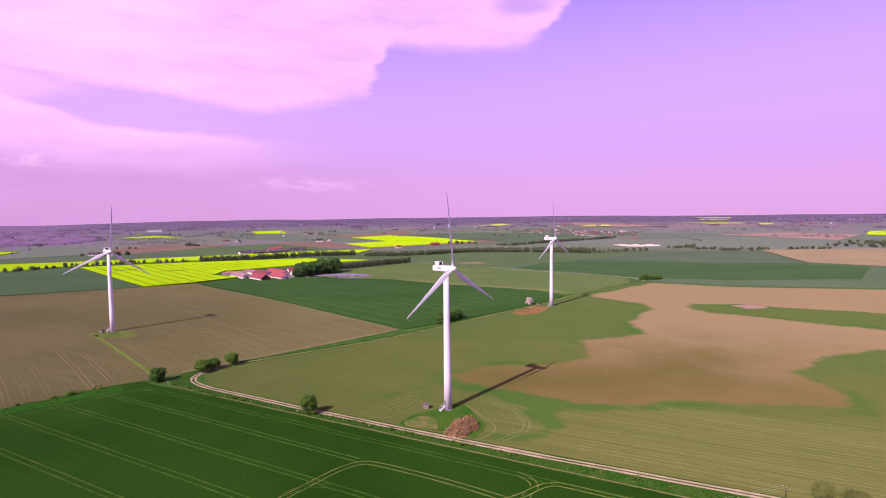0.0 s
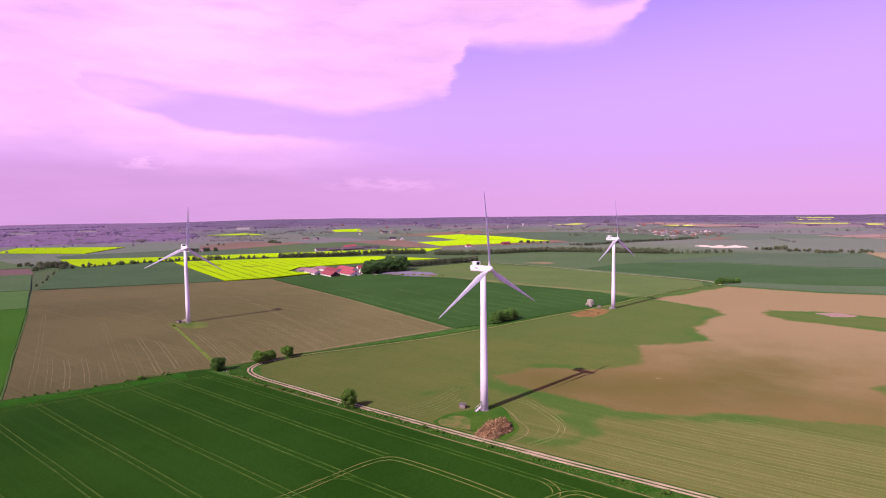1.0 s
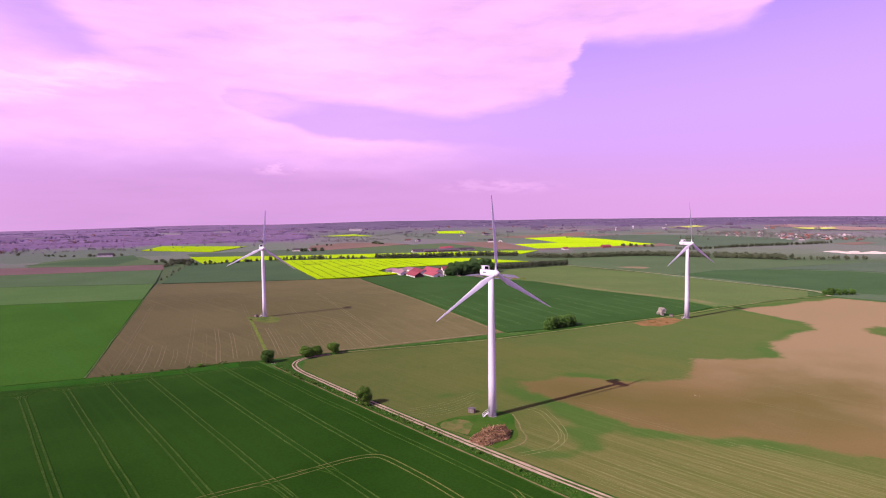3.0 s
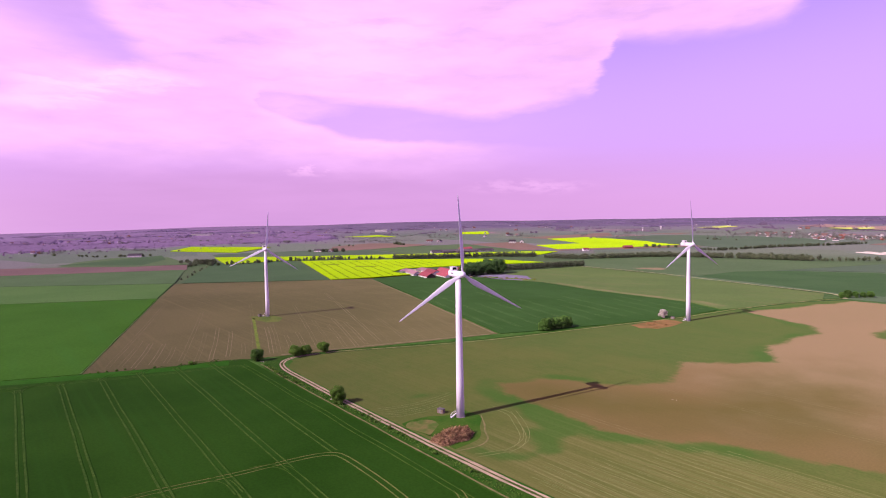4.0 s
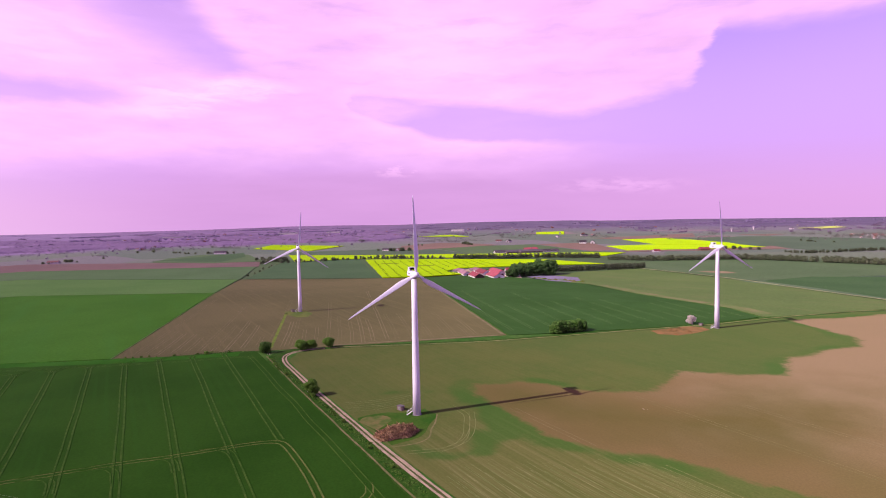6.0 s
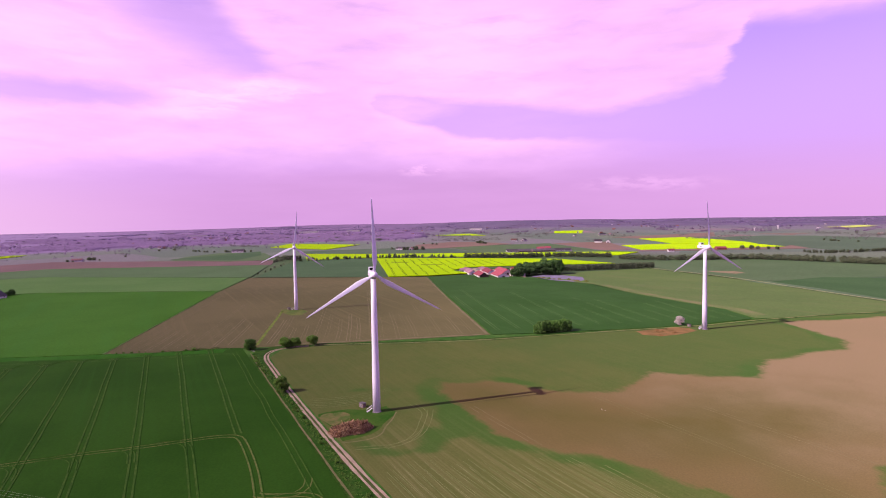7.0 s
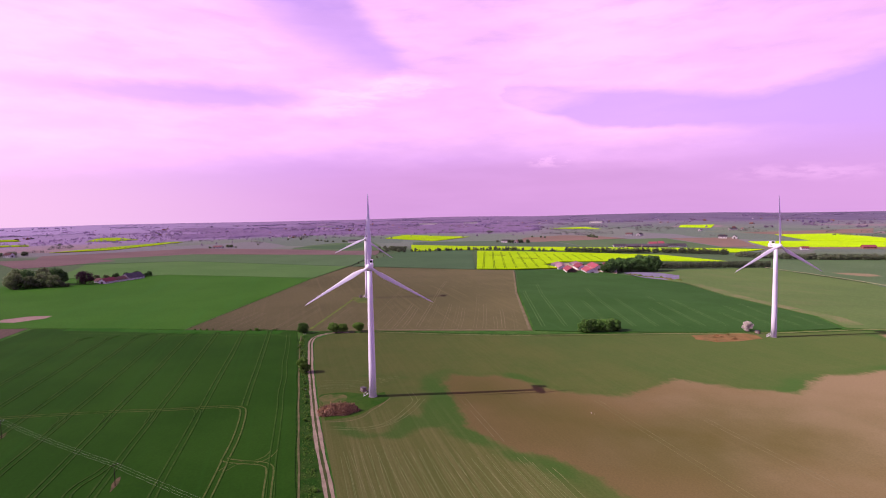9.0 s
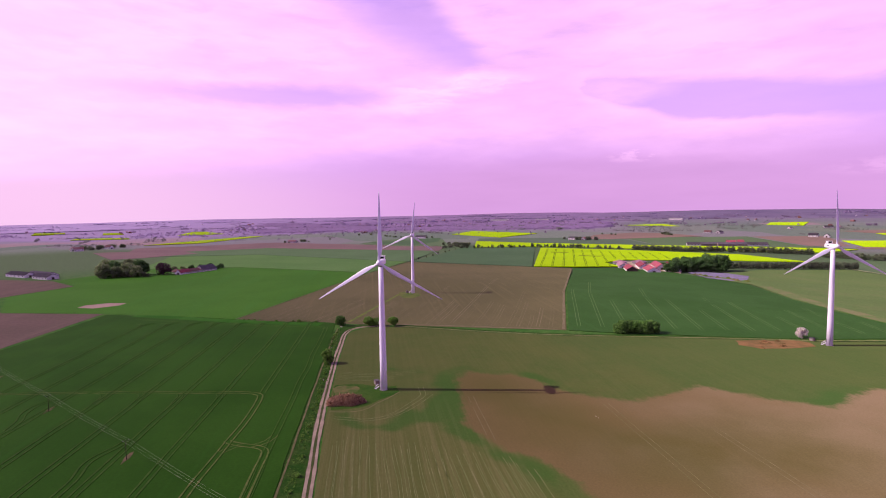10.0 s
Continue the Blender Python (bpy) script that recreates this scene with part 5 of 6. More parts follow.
# ---- trees ----
def leaf_cloud(rng, clumps, count, size, jitter=0.25):
    """Many small leaf faces scattered over the outer part of round clumps (x, y, z, radius)."""
    w = np.array([c[3] ** 2 for c in clumps])
    pick = rng.choice(len(clumps), count, p=w / w.sum())
    cl = np.array(clumps)[pick]
    d = rng.normal(size=(count, 3))
    d /= np.linalg.norm(d, axis=1)[:, None]
    r = cl[:, 3] * (1 - jitter * rng.random(count) ** 1.5 + 0.1 * rng.normal(size=count))
    c = cl[:, :3] + d * r[:, None] * np.array([1, 1, 0.85])
    # faces lean outward with some scatter
    nrm = d + 0.42 * rng.normal(size=(count, 3))
    nrm /= np.linalg.norm(nrm, axis=1)[:, None]
    t = np.cross(nrm, rng.normal(size=(count, 3)))
    t /= np.linalg.norm(t, axis=1)[:, None]
    b = np.cross(nrm, t)
    s = size * (0.6 + 0.8 * rng.random(count))[:, None]
    vs = np.stack([c - t * s, c - b * s * 0.55, c + t * s, c + b * s * 0.55], 1).reshape(-1, 3)
    fs = np.arange(count * 4).reshape(-1, 4)
    return vs, fs


def crown_clumps(rng, h, w, base, n):
    """Clumps filling an uneven egg-shaped crown."""
    out = []
    for _ in range(n):
        a, u = rng.random() * 2 * math.pi, rng.random()
        z = base + (h - base) * (0.12 + 0.8 * u)
        reach = w * 0.5 * math.sqrt(max(0.1, 1 - ((u - 0.4) / 0.68) ** 2)) * (0.55 + 0.4 * rng.random())
        rad = w * (0.13 + 0.09 * rng.random())
        out.append((reach * 0.85 * math.cos(a), reach * 0.85 * math.sin(a), min(z, h - rad * 0.8), rad))
    out.append((0, 0, base + (h - base) * 0.5, w * 0.3))
    return out


def tree_meshes(seed, h, w, base, leaf, count, mat, n=16):
    rng = np.random.default_rng(seed)
    cl = crown_clumps(rng, h, w, base, n)
    vs, fs = leaf_cloud(rng, cl, count, leaf)
    crown = mesh_from("crown", vs, fs, mat)
    bm = bmesh.new()
    r = h * 0.028
    tube(bm, [(0, 0, -0.1, r * 1.5), (0, 0, h * 0.08, r), (0.05 * r, 0, base + (h - base) * 0.35, r * 0.7), (0, 0, base + (h - base) * 0.75, r * 0.25)], 8)
    for k in range(6):
        c = cl[k]
        z0 = base * 0.7 + (c[2] - base) * 0.3
        tube(bm, [(0, 0, max(0.4, z0), r * 0.5), (c[0] * 0.5, c[1] * 0.5, (z0 + c[2]) / 2, r * 0.32), (c[0], c[1], c[2], r * 0.12)], 5)
    me = bpy.data.meshes.new("trunk")
    bm.to_mesh(me)
    bm.free()
    me.materials.append(M["bark"])
    return me, crown


def tree(x, y, meshes, label, group="", turn=0.0, scale=1.0, name="tree", z=0.0, category="tree"):
    x, y, fall, k = outland(x, y)
    t = thing(name, pose(x, y, z + fall, 0, 0, turn) @ Matrix.Scale(scale * k, 4), label, category, group)
    part("trunk", meshes[0], None, t)
    part("crown", meshes[1], None, t)
    return t


round_tree = tree_meshes(1, 6.0, 6.6, 0.4, 0.19, 10000, M["leaf_dark"], 28)
tall_tree = tree_meshes(2, 7.0, 5.6, 0.15, 0.18, 10000, M["leaf_mid"], 30)
small_tree = tree_meshes(3, 5.7, 6.6, 0.7, 0.19, 9500, M["leaf_mid"], 26)
wide_bush = tree_meshes(4, 6.0, 7.0, 0.2, 0.19, 10000, M["leaf_mid"], 28)
tree(-212.7, 146.5, round_tree, "rounded dark green tree at a field corner")
tree(-206.8, 163.4, wide_bush, "broad green bushy tree by the bend of the track", "bend trees")
tree(-206.2, 168.8, small_tree, "green bushy tree by the bend of the track", "bend trees", 40, 0.95)
tree(-204.8, 177.9, small_tree, "small round tree with a visible trunk", "bend trees", 130, 1.0)
tree(-129.2, 144.8, tall_tree, "leafy green tree on the verge of the track", turn=70)
blossom = tree_meshes(5, 5.4, 6.2, 0.3, 0.22, 5000, M["blossom"], 18)
tree(-130.8, 386.6, blossom, "white blossoming bush beside the field path", category="bush", name="blossom_bush")
hedge_tree = tree_meshes(6, 7.6, 8.0, 0.1, 0.31, 6500, M["leaf_dark"], 26)
for k in range(10):
    f = k / 9
    tree(-160.6 + 4.4 * f + 0.9 * math.sin(k * 2.1), 300 + 19 * f, hedge_tree, "dense dark green copse tree beside the path", "copse", 61 * k, 0.84 + 0.1 * math.sin(k * 1.7) ** 2 - (0.1 if k == 0 else 0))
for k, (x, y, s) in enumerate(((-76, 557, 0.6), (-73, 560, 0.78), (-69, 564, 0.66), (-65, 568, 0.6), (-61, 572, 0.66))):
    tree(x, y, hedge_tree, "dark green bush at the corner of the bare field", "corner bushes", 47 * k, s)
# low scrub on the verge
scrub = tree_meshes(7, 1.3, 2.0, 0.05, 0.14, 650, M["leaf_mid"], 9)
rng = random.Random(11)
for k in range(46):
    x = -196 + 260 * rng.random() ** 1.3
    tree(x, 143.6 + 1.7 * rng.random(), scrub, "low green scrub on the track verge", "verge scrub", 360 * rng.random(), 0.35 + 0.5 * rng.random(), "shrub", category="shrub")
for k in range(18):
    f = rng.random()
    p = Vector((-246, 78)).lerp(Vector((-222, 138)), f)
    tree(p.x + rng.uniform(-1, 1), p.y, scrub, "low scrub on a field boundary", "boundary scrub", 360 * rng.random(), 0.3 + 0.4 * rng.random(), "shrub", category="shrub")
olive_bush = tree_meshes(8, 3.4, 6.4, 0.1, 0.16, 5200, M["leaf_yellow"], 20)
tree(21.5, 155.2, olive_bush, "sprawling olive-green bush beside the track", turn=20, name="bush", category="bush")
tree(27.5, 155.8, olive_bush, "sprawling olive-green bush beside the track", turn=150, scale=0.9, name="bush", category="bush")
tree(-228.5, 119.5, scrub, "dark low bush on a field boundary", turn=20, scale=1.4, name="shrub", category="shrub")


# ---- overhead power line across the wheat ----
POLES = [(12.2, 143.6), (-38.7, 95.1), (-84.6, 50.2), (-130.6, 5.2), (-177, -40), (-223, -85), (-269, -130)]
ARM = Vector((0.70, -0.714))


def power_pole(x, y):
    p = thing("power_pole", pose(x, y, 0, 0, 0, math.degrees(math.atan2(ARM.y, ARM.x))), "slender dark wooden power pole standing in the wheat", "power pole", "power poles")
    part("shaft", tube(bmesh.new(), [(0, 0, -0.2, 0.11), (0, 0, 3, 0.095), (0, 0, 6.0, 0.075)], 10), M["pole_wood"], p, smooth=True)
    part("crossarm", box(bmesh.new(), 0, 0.12, 5.85, 1.9, 0.1, 0.12, 0.015), M["pole_wood"], p)
    for s in (-0.85, 0, 0.85):
        z = 6.0 if s == 0 else 5.91
        part("insulator", tube(bmesh.new(), [(s, 0.12 if s else 0, z, 0.03), (s, 0.12 if s else 0, z + 0.06, 0.06), (s, 0.12 if s else 0, z + 0.13, 0.045), (s, 0.12 if s else 0, z + 0.2, 0.02)], 8), M["white_paint"], p, "pale ceramic insulator")


for px, py in POLES:
    power_pole(px, py)
line_thing = thing("power_line", Matrix(), "three thin pale power wires strung between wooden poles", "power line")
for s in (-0.85, 0.0, 0.85):
    path = []
    for (ax, ay), (bx, by) in zip(POLES, POLES[1:]):
        for j in range(8):
            f = j / 8
            path.append((ax + (bx - ax) * f + ARM.x * s, ay + (by - ay) * f + ARM.y * s, 6.13 - 2.0 * f * (1 - f), 0.016))
    path.append((POLES[-1][0] + ARM.x * s, POLES[-1][1] + ARM.y * s, 6.13, 0.015))
    part("wire", tube(bmesh.new(), path, 5), M["wire"], line_thing)


# rough tufts all along the verge
def verge_tufts():
    rg = np.random.default_rng(9)
    n = 900
    x = -200 + 300 * rg.random(n)
    y = np.interp(x, [-200, -165, -92, -37, 20, 100], [145.2, 144.2, 143.4, 142.4, 142, 141.6]) + (0.2 + 3.0 * rg.random(n)) * np.interp(x, [-200, -120], [0.5, 1.0])
    clumps = [(a, b, 0.12, 0.18 + 0.3 * q) for a, b, q in zip(x, y, rg.random(n) ** 2)]
    vs, fs = leaf_cloud(rg, clumps, 15000, 0.13, 0.6)
    vs[:, 2] = np.maximum(vs[:, 2], 0.02)
    tagged(new("grass_tufts", mesh_from("grass_tufts", vs.tolist(), fs.tolist(), M["leaf_mid"])), "rough green grass tufts along the track verge", "grass", kind="stuff")


verge_tufts()


# hedgerows: rows of single trees
def row(points, gap, meshes, label, group, lo, hi, seed, spread=2.0, joined=""):
    """A line of trees: single things, or, far off, one joined hedgerow."""
    r = random.Random(seed)
    verts, faces, mats, base = [], [], [], 0
    for p in curve(points, gap):
        if r.random() < 0.06:
            continue
        x, y, kind, turn, size = p.x + r.uniform(-spread, spread), p.y + r.uniform(-spread, spread), r.choice(meshes), 360 * r.random(), r.uniform(lo, hi)
        if not joined:
            tree(x, y, kind, label, group, turn, size)
            continue
        x, y, fall, grow = outland(x, y)
        m = np.array(pose(x, y, fall, 0, 0, turn) @ Matrix.Scale(size * grow, 4))
        for k, me in enumerate(kind):
            co = np.empty(len(me.vertices) * 3)
            me.vertices.foreach_get("co", co)
            verts.append(co.reshape(-1, 3) @ m[:3, :3].T + m[:3, 3])
            faces += [tuple(v + base for v in f.vertices) for f in me.polygons]
            mats += [k] * len(me.polygons)
            base += len(me.vertices)
    if joined:
        me = mesh_from(joined, np.concatenate(verts).tolist(), faces, M["bark"])
        me.materials.append(meshes[0][1].materials[0])
        me.polygons.foreach_set("material_index", mats)
        tagged(new(joined, me), label, "hedgerow", kind="stuff")


poplars = [tree_meshes(20 + k, 8.8, 7.2, 0.2, 0.52, 800, M["leaf_olive"], 18) for k in range(3)]
oaks = [tree_meshes(30 + k, 11, 11.5, 0.3, 0.5, 3600, M["leaf_farm"], 44) for k in range(3)]
bushes = [tree_meshes(24 + k, 8.5, 10.5, 0.1, 0.62, 1300, M["leaf_olive"], 26) for k in range(2)]
row([(-690, 562), (-640, 622), (-600, 690), (-540, 740)], 2.7, poplars, "planted windbreak of olive-green trees behind the rapeseed", "", 0.8, 1.05, 1, 2.0, "hedgerow")
row([(-800, 452), (-750, 512), (-700, 552)], 4.5, poplars, "hedgerow tree in a planted windbreak", "hedgerow behind the rapeseed", 0.4, 0.85, 2, 3)
row([(-812, 335), (-806, 400), (-800, 446)], 5.5, poplars, "hedgerow tree beside the rapeseed", "hedgerow beside the rapeseed", 0.4, 0.85, 3, 4)
row([(-508, 728), (-440, 766), (-375, 856), (-290, 885), (-195, 900)], 2.2, poplars, "dense hedgerow of tall trees between two crops", "", 0.75, 0.95, 4, 2.5, "hedgerow")
row([(-440, 776), (-380, 868), (-290, 896), (-195, 912)], 5.0, poplars, "dense hedgerow of tall trees between two crops", "", 0.75, 1.0, 24, 5, "hedgerow")
row([(-186, 902), (-160, 925), (-117, 966)], 4.5, poplars, "low hedgerow of small trees beyond the crop", "", 0.4, 0.7, 14, 3, "hedgerow")
for seed, pts, lo, hi in ((15, [(-84, 1030), (-66, 1048), (-50, 1072)], 0.45, 0.8), (16, [(-43, 1016), (-32, 1024), (-22, 1034)], 0.35, 0.6), (17, [(-8, 999), (8, 1004), (22, 1012)], 0.4, 0.65), (18, [(34, 1010), (46, 1022), (58, 1036)], 0.35, 0.7), (19, [(90, 1050), (120, 1070), (150, 1090)], 0.35, 0.6)):
    row(pts, 5.0, bushes, "rounded bush in a loose thicket beyond the crop", "crop edge bushes", lo, hi, seed, 5)
row([(-428, 538), (-408, 594), (-386, 655)], 2.5, poplars, "clipped windbreak tree beside the farm", "farm windbreak", 0.84, 0.92, 5, 0.5)
for k, (x, y, s) in enumerate(((-414, 463, 0.85), (-412, 468, 1.0), (-418, 473, 1.15), (-424, 480, 1.25), (-414, 484, 1.2), (-424, 490, 1.3), (-412, 494, 1.2), (-420, 500, 1.3), (-408, 508, 1.45), (-416, 512, 1.6), (-404, 517, 1.5), (-412, 523, 1.5), (-418, 478, 1.2), (-419, 486, 1.25), (-417, 496, 1.3), (-411, 503, 1.35), (-409, 513, 1.5))):
    tree(x, y, oaks[k % 3], "large dark green farmyard tree", "farmyard trees", 71 * k, s)
row([(-868, 334), (-740, 274), (-610, 211)], 26.0, poplars, "scattered bush on a field boundary", "boundary bushes", 0.25, 0.5, 7, 3)
row([(-923, 301), (-870, 322), (-822, 322)], 6.0, bushes, "rounded green copse tree", "far copse", 0.55, 0.95, 8, 9)
# grove by the old farmhouse
limes = [tree_meshes(50 + k, 12, 12.5, 0.3, 0.55, 3200, M["leaf_pale"], 30) for k in range(2)]
for k in range(11):
    tree(-528 - 12 * math.sin(k * 2.3), -132 + 4.2 * k, (limes + limes + oaks[:1])[k % 5], "broad green grove tree beside the farmhouse", "farmhouse grove", 83 * k, 1.05 + 0.6 * math.sin(k * 1.9) ** 2)
copper = tree_meshes(40, 10.5, 13, 0.2, 0.5, 2600, M["leaf_red"], 20)
tree(-532, -67, copper, "dark copper beech beside the farmhouse", scale=1.36)
for k, (x, y, s) in enumerate(((-581, -24, 0.38), (-586, -22, 0.42), (-591, -20, 0.55))):
    tree(x, y, oaks[k], "small tree at the end of the barn", "farmhouse grove", 40 * k, s)
for k, (x, y, s) in enumerate(((-556, -64, 0.62), (-563, -57, 0.55), (-572, -50, 0.65), (-582, -42, 0.55), (-592, -34, 0.6), (-520, -84, 0.45), (-516, -78, 0.35))):
    tree(x, y, (limes + oaks)[k % 5], "small green tree behind the farmhouse", "farmhouse grove", 57 * k, s)


# ---- buildings ----
def house_parts(L, W, eave, ridge, roof, wall, doors=1, windows=3, chimney=False):
    """A gabled house with its ridge along x: a list of (name, parent index, mesh, label)."""
    out = []
    h = W / 2
    vs = [(-L / 2, -h, -0.3), (L / 2, -h, -0.3), (L / 2, h, -0.3), (-L / 2, h, -0.3), (-L / 2, -h, eave), (L / 2, -h, eave), (L / 2, h, eave), (-L / 2, h, eave), (-L / 2, 0, ridge - 0.1), (L / 2, 0, ridge - 0.1)]
    fs = [(0, 1, 5, 4), (2, 3, 7, 6), (1, 2, 6, 9, 5), (3, 0, 4, 8, 7), (3, 2, 1, 0)]
    out.append(("wall", mesh_from("wall", vs, fs, wall)))
    o, t = 0.45, 0.22
    slope = (ridge - eave) / h
    e = eave - o * slope
    X = L / 2 + o
    vs, fs = [], []
    for x in (-X, X):
        vs += [(x, -h - o, e), (x, 0, ridge), (x, h + o, e), (x, h + o, e + t), (x, 0, ridge + t), (x, -h - o, e + t)]
    for k in range(6):
        fs.append((k, (k + 1) % 6, 6 + (k + 1) % 6, 6 + k))
    fs += [(5, 4, 1, 0), (4, 3, 2, 1), (6, 7, 10, 11), (7, 8, 9, 10)]
    out.append(("roof", mesh_from("roof", vs, fs, roof)))
    for s in (-1, 1):
        for k in range(windows):
            x = -L / 2 + L * (k + 0.5) / windows
            bm = box(bmesh.new(), x, s * (h + 0.01), eave * 0.58, min(1.3, L / windows * 0.4), 0.08, eave * 0.34)
            out.append(("window", bm, M["glass"]))
        bm = box(bmesh.new(), s * (L / 2 + 0.01), 0, min(1.4, eave * 0.42), 0.08, min(2.8, W * 0.3), min(2.8, eave * 0.84))
        out.append(("door", bm, M["door"]))
    if chimney:
        out.append(("chimney", box(bmesh.new(), L * 0.2, 0, ridge + 0.5, 0.7, 0.7, 1.6), M["brick_wall"]))
    return out


def house(x, y, turn, dims, roof, wall, label, category="house", group="", windows=3, chimney=False, name=""):
    x, y, fall, k = outland(x, y)
    t = thing(name or category.replace(" ", "_"), pose(x, y, ground_z(x, y) + 0.05, 0, 0, turn) @ Matrix.Scale(k, 4), label, category, group)
    for p in house_parts(*dims, roof, wall, 1, windows, chimney):
        part(p[0], p[1], p[2] if len(p) > 2 else None, t)
    return t


RR, GR, WW, BW = M["red_roof"], M["grey_roof"], M["white_wall"], M["brick_wall"]
FARM = "farm buildings"
def cover_gable(barn, L, W, eave, ridge, side):
    """A thin dark panel over one gable end, in the barn door's material."""
    h = W / 2 - 0.05
    bm = bmesh.new()
    ring = [bm.verts.new((side * (L / 2 + 0.03), y, z)) for y, z in ((-h, 0.1), (h, 0.1), (h, eave), (0, ridge - 0.15), (-h, eave))]
    bm.faces.new(ring)
    ex = bmesh.ops.extrude_face_region(bm, geom=bm.faces[:])
    bmesh.ops.translate(bm, vec=(side * 0.09, 0, 0), verts=[v for v in ex["geom"] if isinstance(v, bmesh.types.BMVert)])
    part("gable_end", bm, M["door"], barn, "dark gable end")


barn = house(-440.5, 435.5, 162, (27, 11, 2.2, 5.6), RR, WW, "white barn with a red roof and a dark gable", "barn", FARM, 5)
cover_gable(barn, 27, 11, 2.2, 5.6, -1)
house(-428, 453, 162, (29, 13, 2.0, 5.2), RR, WW, "broad white barn with a red pitched roof", "barn", FARM, 5)
barn = house(-478, 444, 159, (36, 10, 2.0, 4.8), M["dusk_roof"], WW, "long low white barn with a faded violet-red roof", "barn", FARM, 6)
cover_gable(barn, 36, 10, 2.0, 4.8, 1)
house(-460, 459, 162, (30, 11, 2.6, 6.0), RR, WW, "long white barn with a red roof", "barn", FARM, 5)
house(-452, 474, 162, (38, 11, 2.8, 6.4), RR, WW, "long white barn with a red roof", "barn", FARM, 6)
house(-420, 472, 74, (15, 9, 3.4, 7.8), RR, WW, "white farmhouse with a steep red roof", "house", FARM, 3, True)
house(-436, 484, 74, (17, 9, 3.6, 8.2), RR, WW, "white farmhouse with a steep red roof", "house", FARM, 3, True)
house(-484, 470, 162, (22, 9, 2.4, 4.8), M["dusk_roof"], WW, "low shed with a faded violet-red roof", "shed", FARM, 4)


def tank(x, y, r):
    """A round slurry tank under a low tent roof."""
    x, y, fall, k = outland(x, y)
    t = thing("slurry_tank", pose(x, y, fall) @ Matrix.Scale(k, 4), "round farm tank under a faded tent-shaped roof", "tank", "farm tanks")
    part("wall", tube(bmesh.new(), [(0, 0, -0.1, r), (0, 0, 2.2, r)], 28), M["concrete"], t)
    part("roof", tube(bmesh.new(), [(0, 0, 2.15, r + 0.3), (0, 0, 2.4, r + 0.25), (0, 0, 3.6, r * 0.5), (0, 0, 4.7, 0.25)], 28), M["dusk_roof"], t)


tank(-508, 455, 8.0)
tank(-503, 477, 8.0)
silo = thing("silo", pose(*outland(-428, 479)[:3]), "pale domed feed silo between the barns", "silo")
part("body", tube(bmesh.new(), [(0, 0, 0, 1.8), (0, 0, 6.2, 1.8)], 20), M["concrete"], silo, smooth=False)
part("dome", tube(bmesh.new(), [(0, 0, 6.2, 1.85), (0, 0, 7.0, 1.5), (0, 0, 7.5, 0.8), (0, 0, 7.7, 0.1)], 20), M["steel"], silo, "grey metal dome")
field("farmyard", [(-524, 461), (-489, 453), (-465, 443), (-440, 436), (-414, 435), (-398, 452), (-398, 468), (-430, 490), (-480, 500), (-528, 490)], 0.06, M["gravel"], "pale gravel farmyard", "yard")
field("yard", [(-404, 480), (-403, 496), (-390, 512), (-362, 517), (-338, 498), (-338, 482), (-362, 474)], 0.26, M["tarp"], "violet-grey covered yard beside the farm trees", "yard")
# long grey-roofed farm behind the rapeseed strip
for k, (x, y, L, roof) in enumerate(((-750, 704, 26, GR), (-738, 724, 30, GR), (-726, 744, 26, GR), (-720, 764, 24, GR), (-712, 782, 16, GR), (-706, 796, 14, GR), (-772, 786, 14, RR), (-775, 806, 11, RR))):
    house(x, y, 66 + 3 * (k % 3), (L, 12, 2.4, 5.6), roof, WW if k in (0, 4, 5) else M["shed"], "long barn with a low dark roof" if roof is GR else "barn with a red tiled roof", "barn", "distant farm", 5)
house(-567, 912, 60, (11, 7, 2.2, 4.6), RR, M["far_wall"], "barn beside distant rapeseed", "barn", "rapeseed barns", 4)
house(-536, 1004, 60, (18, 9, 2.6, 5.6), RR, BW, "red barn beside distant rapeseed", "barn", "rapeseed barns", 4)
house(-874, 1040, 40, (16, 9, 4, 8), GR, WW, "white farmhouse beside a bare field", "house", "field farm", 3, True)
house(-858, 1056, 130, (14, 9, 3.4, 7), GR, WW, "white farm building beside a bare field", "house", "field farm", 3)
row([(-522, 1052), (-500, 1060), (-478, 1075)], 9.0, bushes, "tree beside a distant barn", "barn trees", 0.6, 0.9, 41, 4)
row([(165, 1175), (200, 1160), (240, 1140), (300, 1130)], 5.0, bushes, "dark woodland tree beside pale soil", "soil edge wood", 0.45, 0.7, 42, 9)
row([(185, 1230), (240, 1210), (310, 1190)], 6.0, bushes, "dark woodland tree beside pale soil", "soil edge wood", 0.5, 0.8, 43, 14)
row([(205, 1290), (260, 1270), (330, 1260)], 7.0, bushes, "dark woodland tree beside pale soil", "soil edge wood", 0.5, 0.8, 45, 14)
row([(-80, 1046), (-40, 1032), (0, 1024), (55, 1050)], 9.0, bushes, "grey-green scrub beyond the crop", "crop edge scrub", 0.3, 0.6, 44, 5)
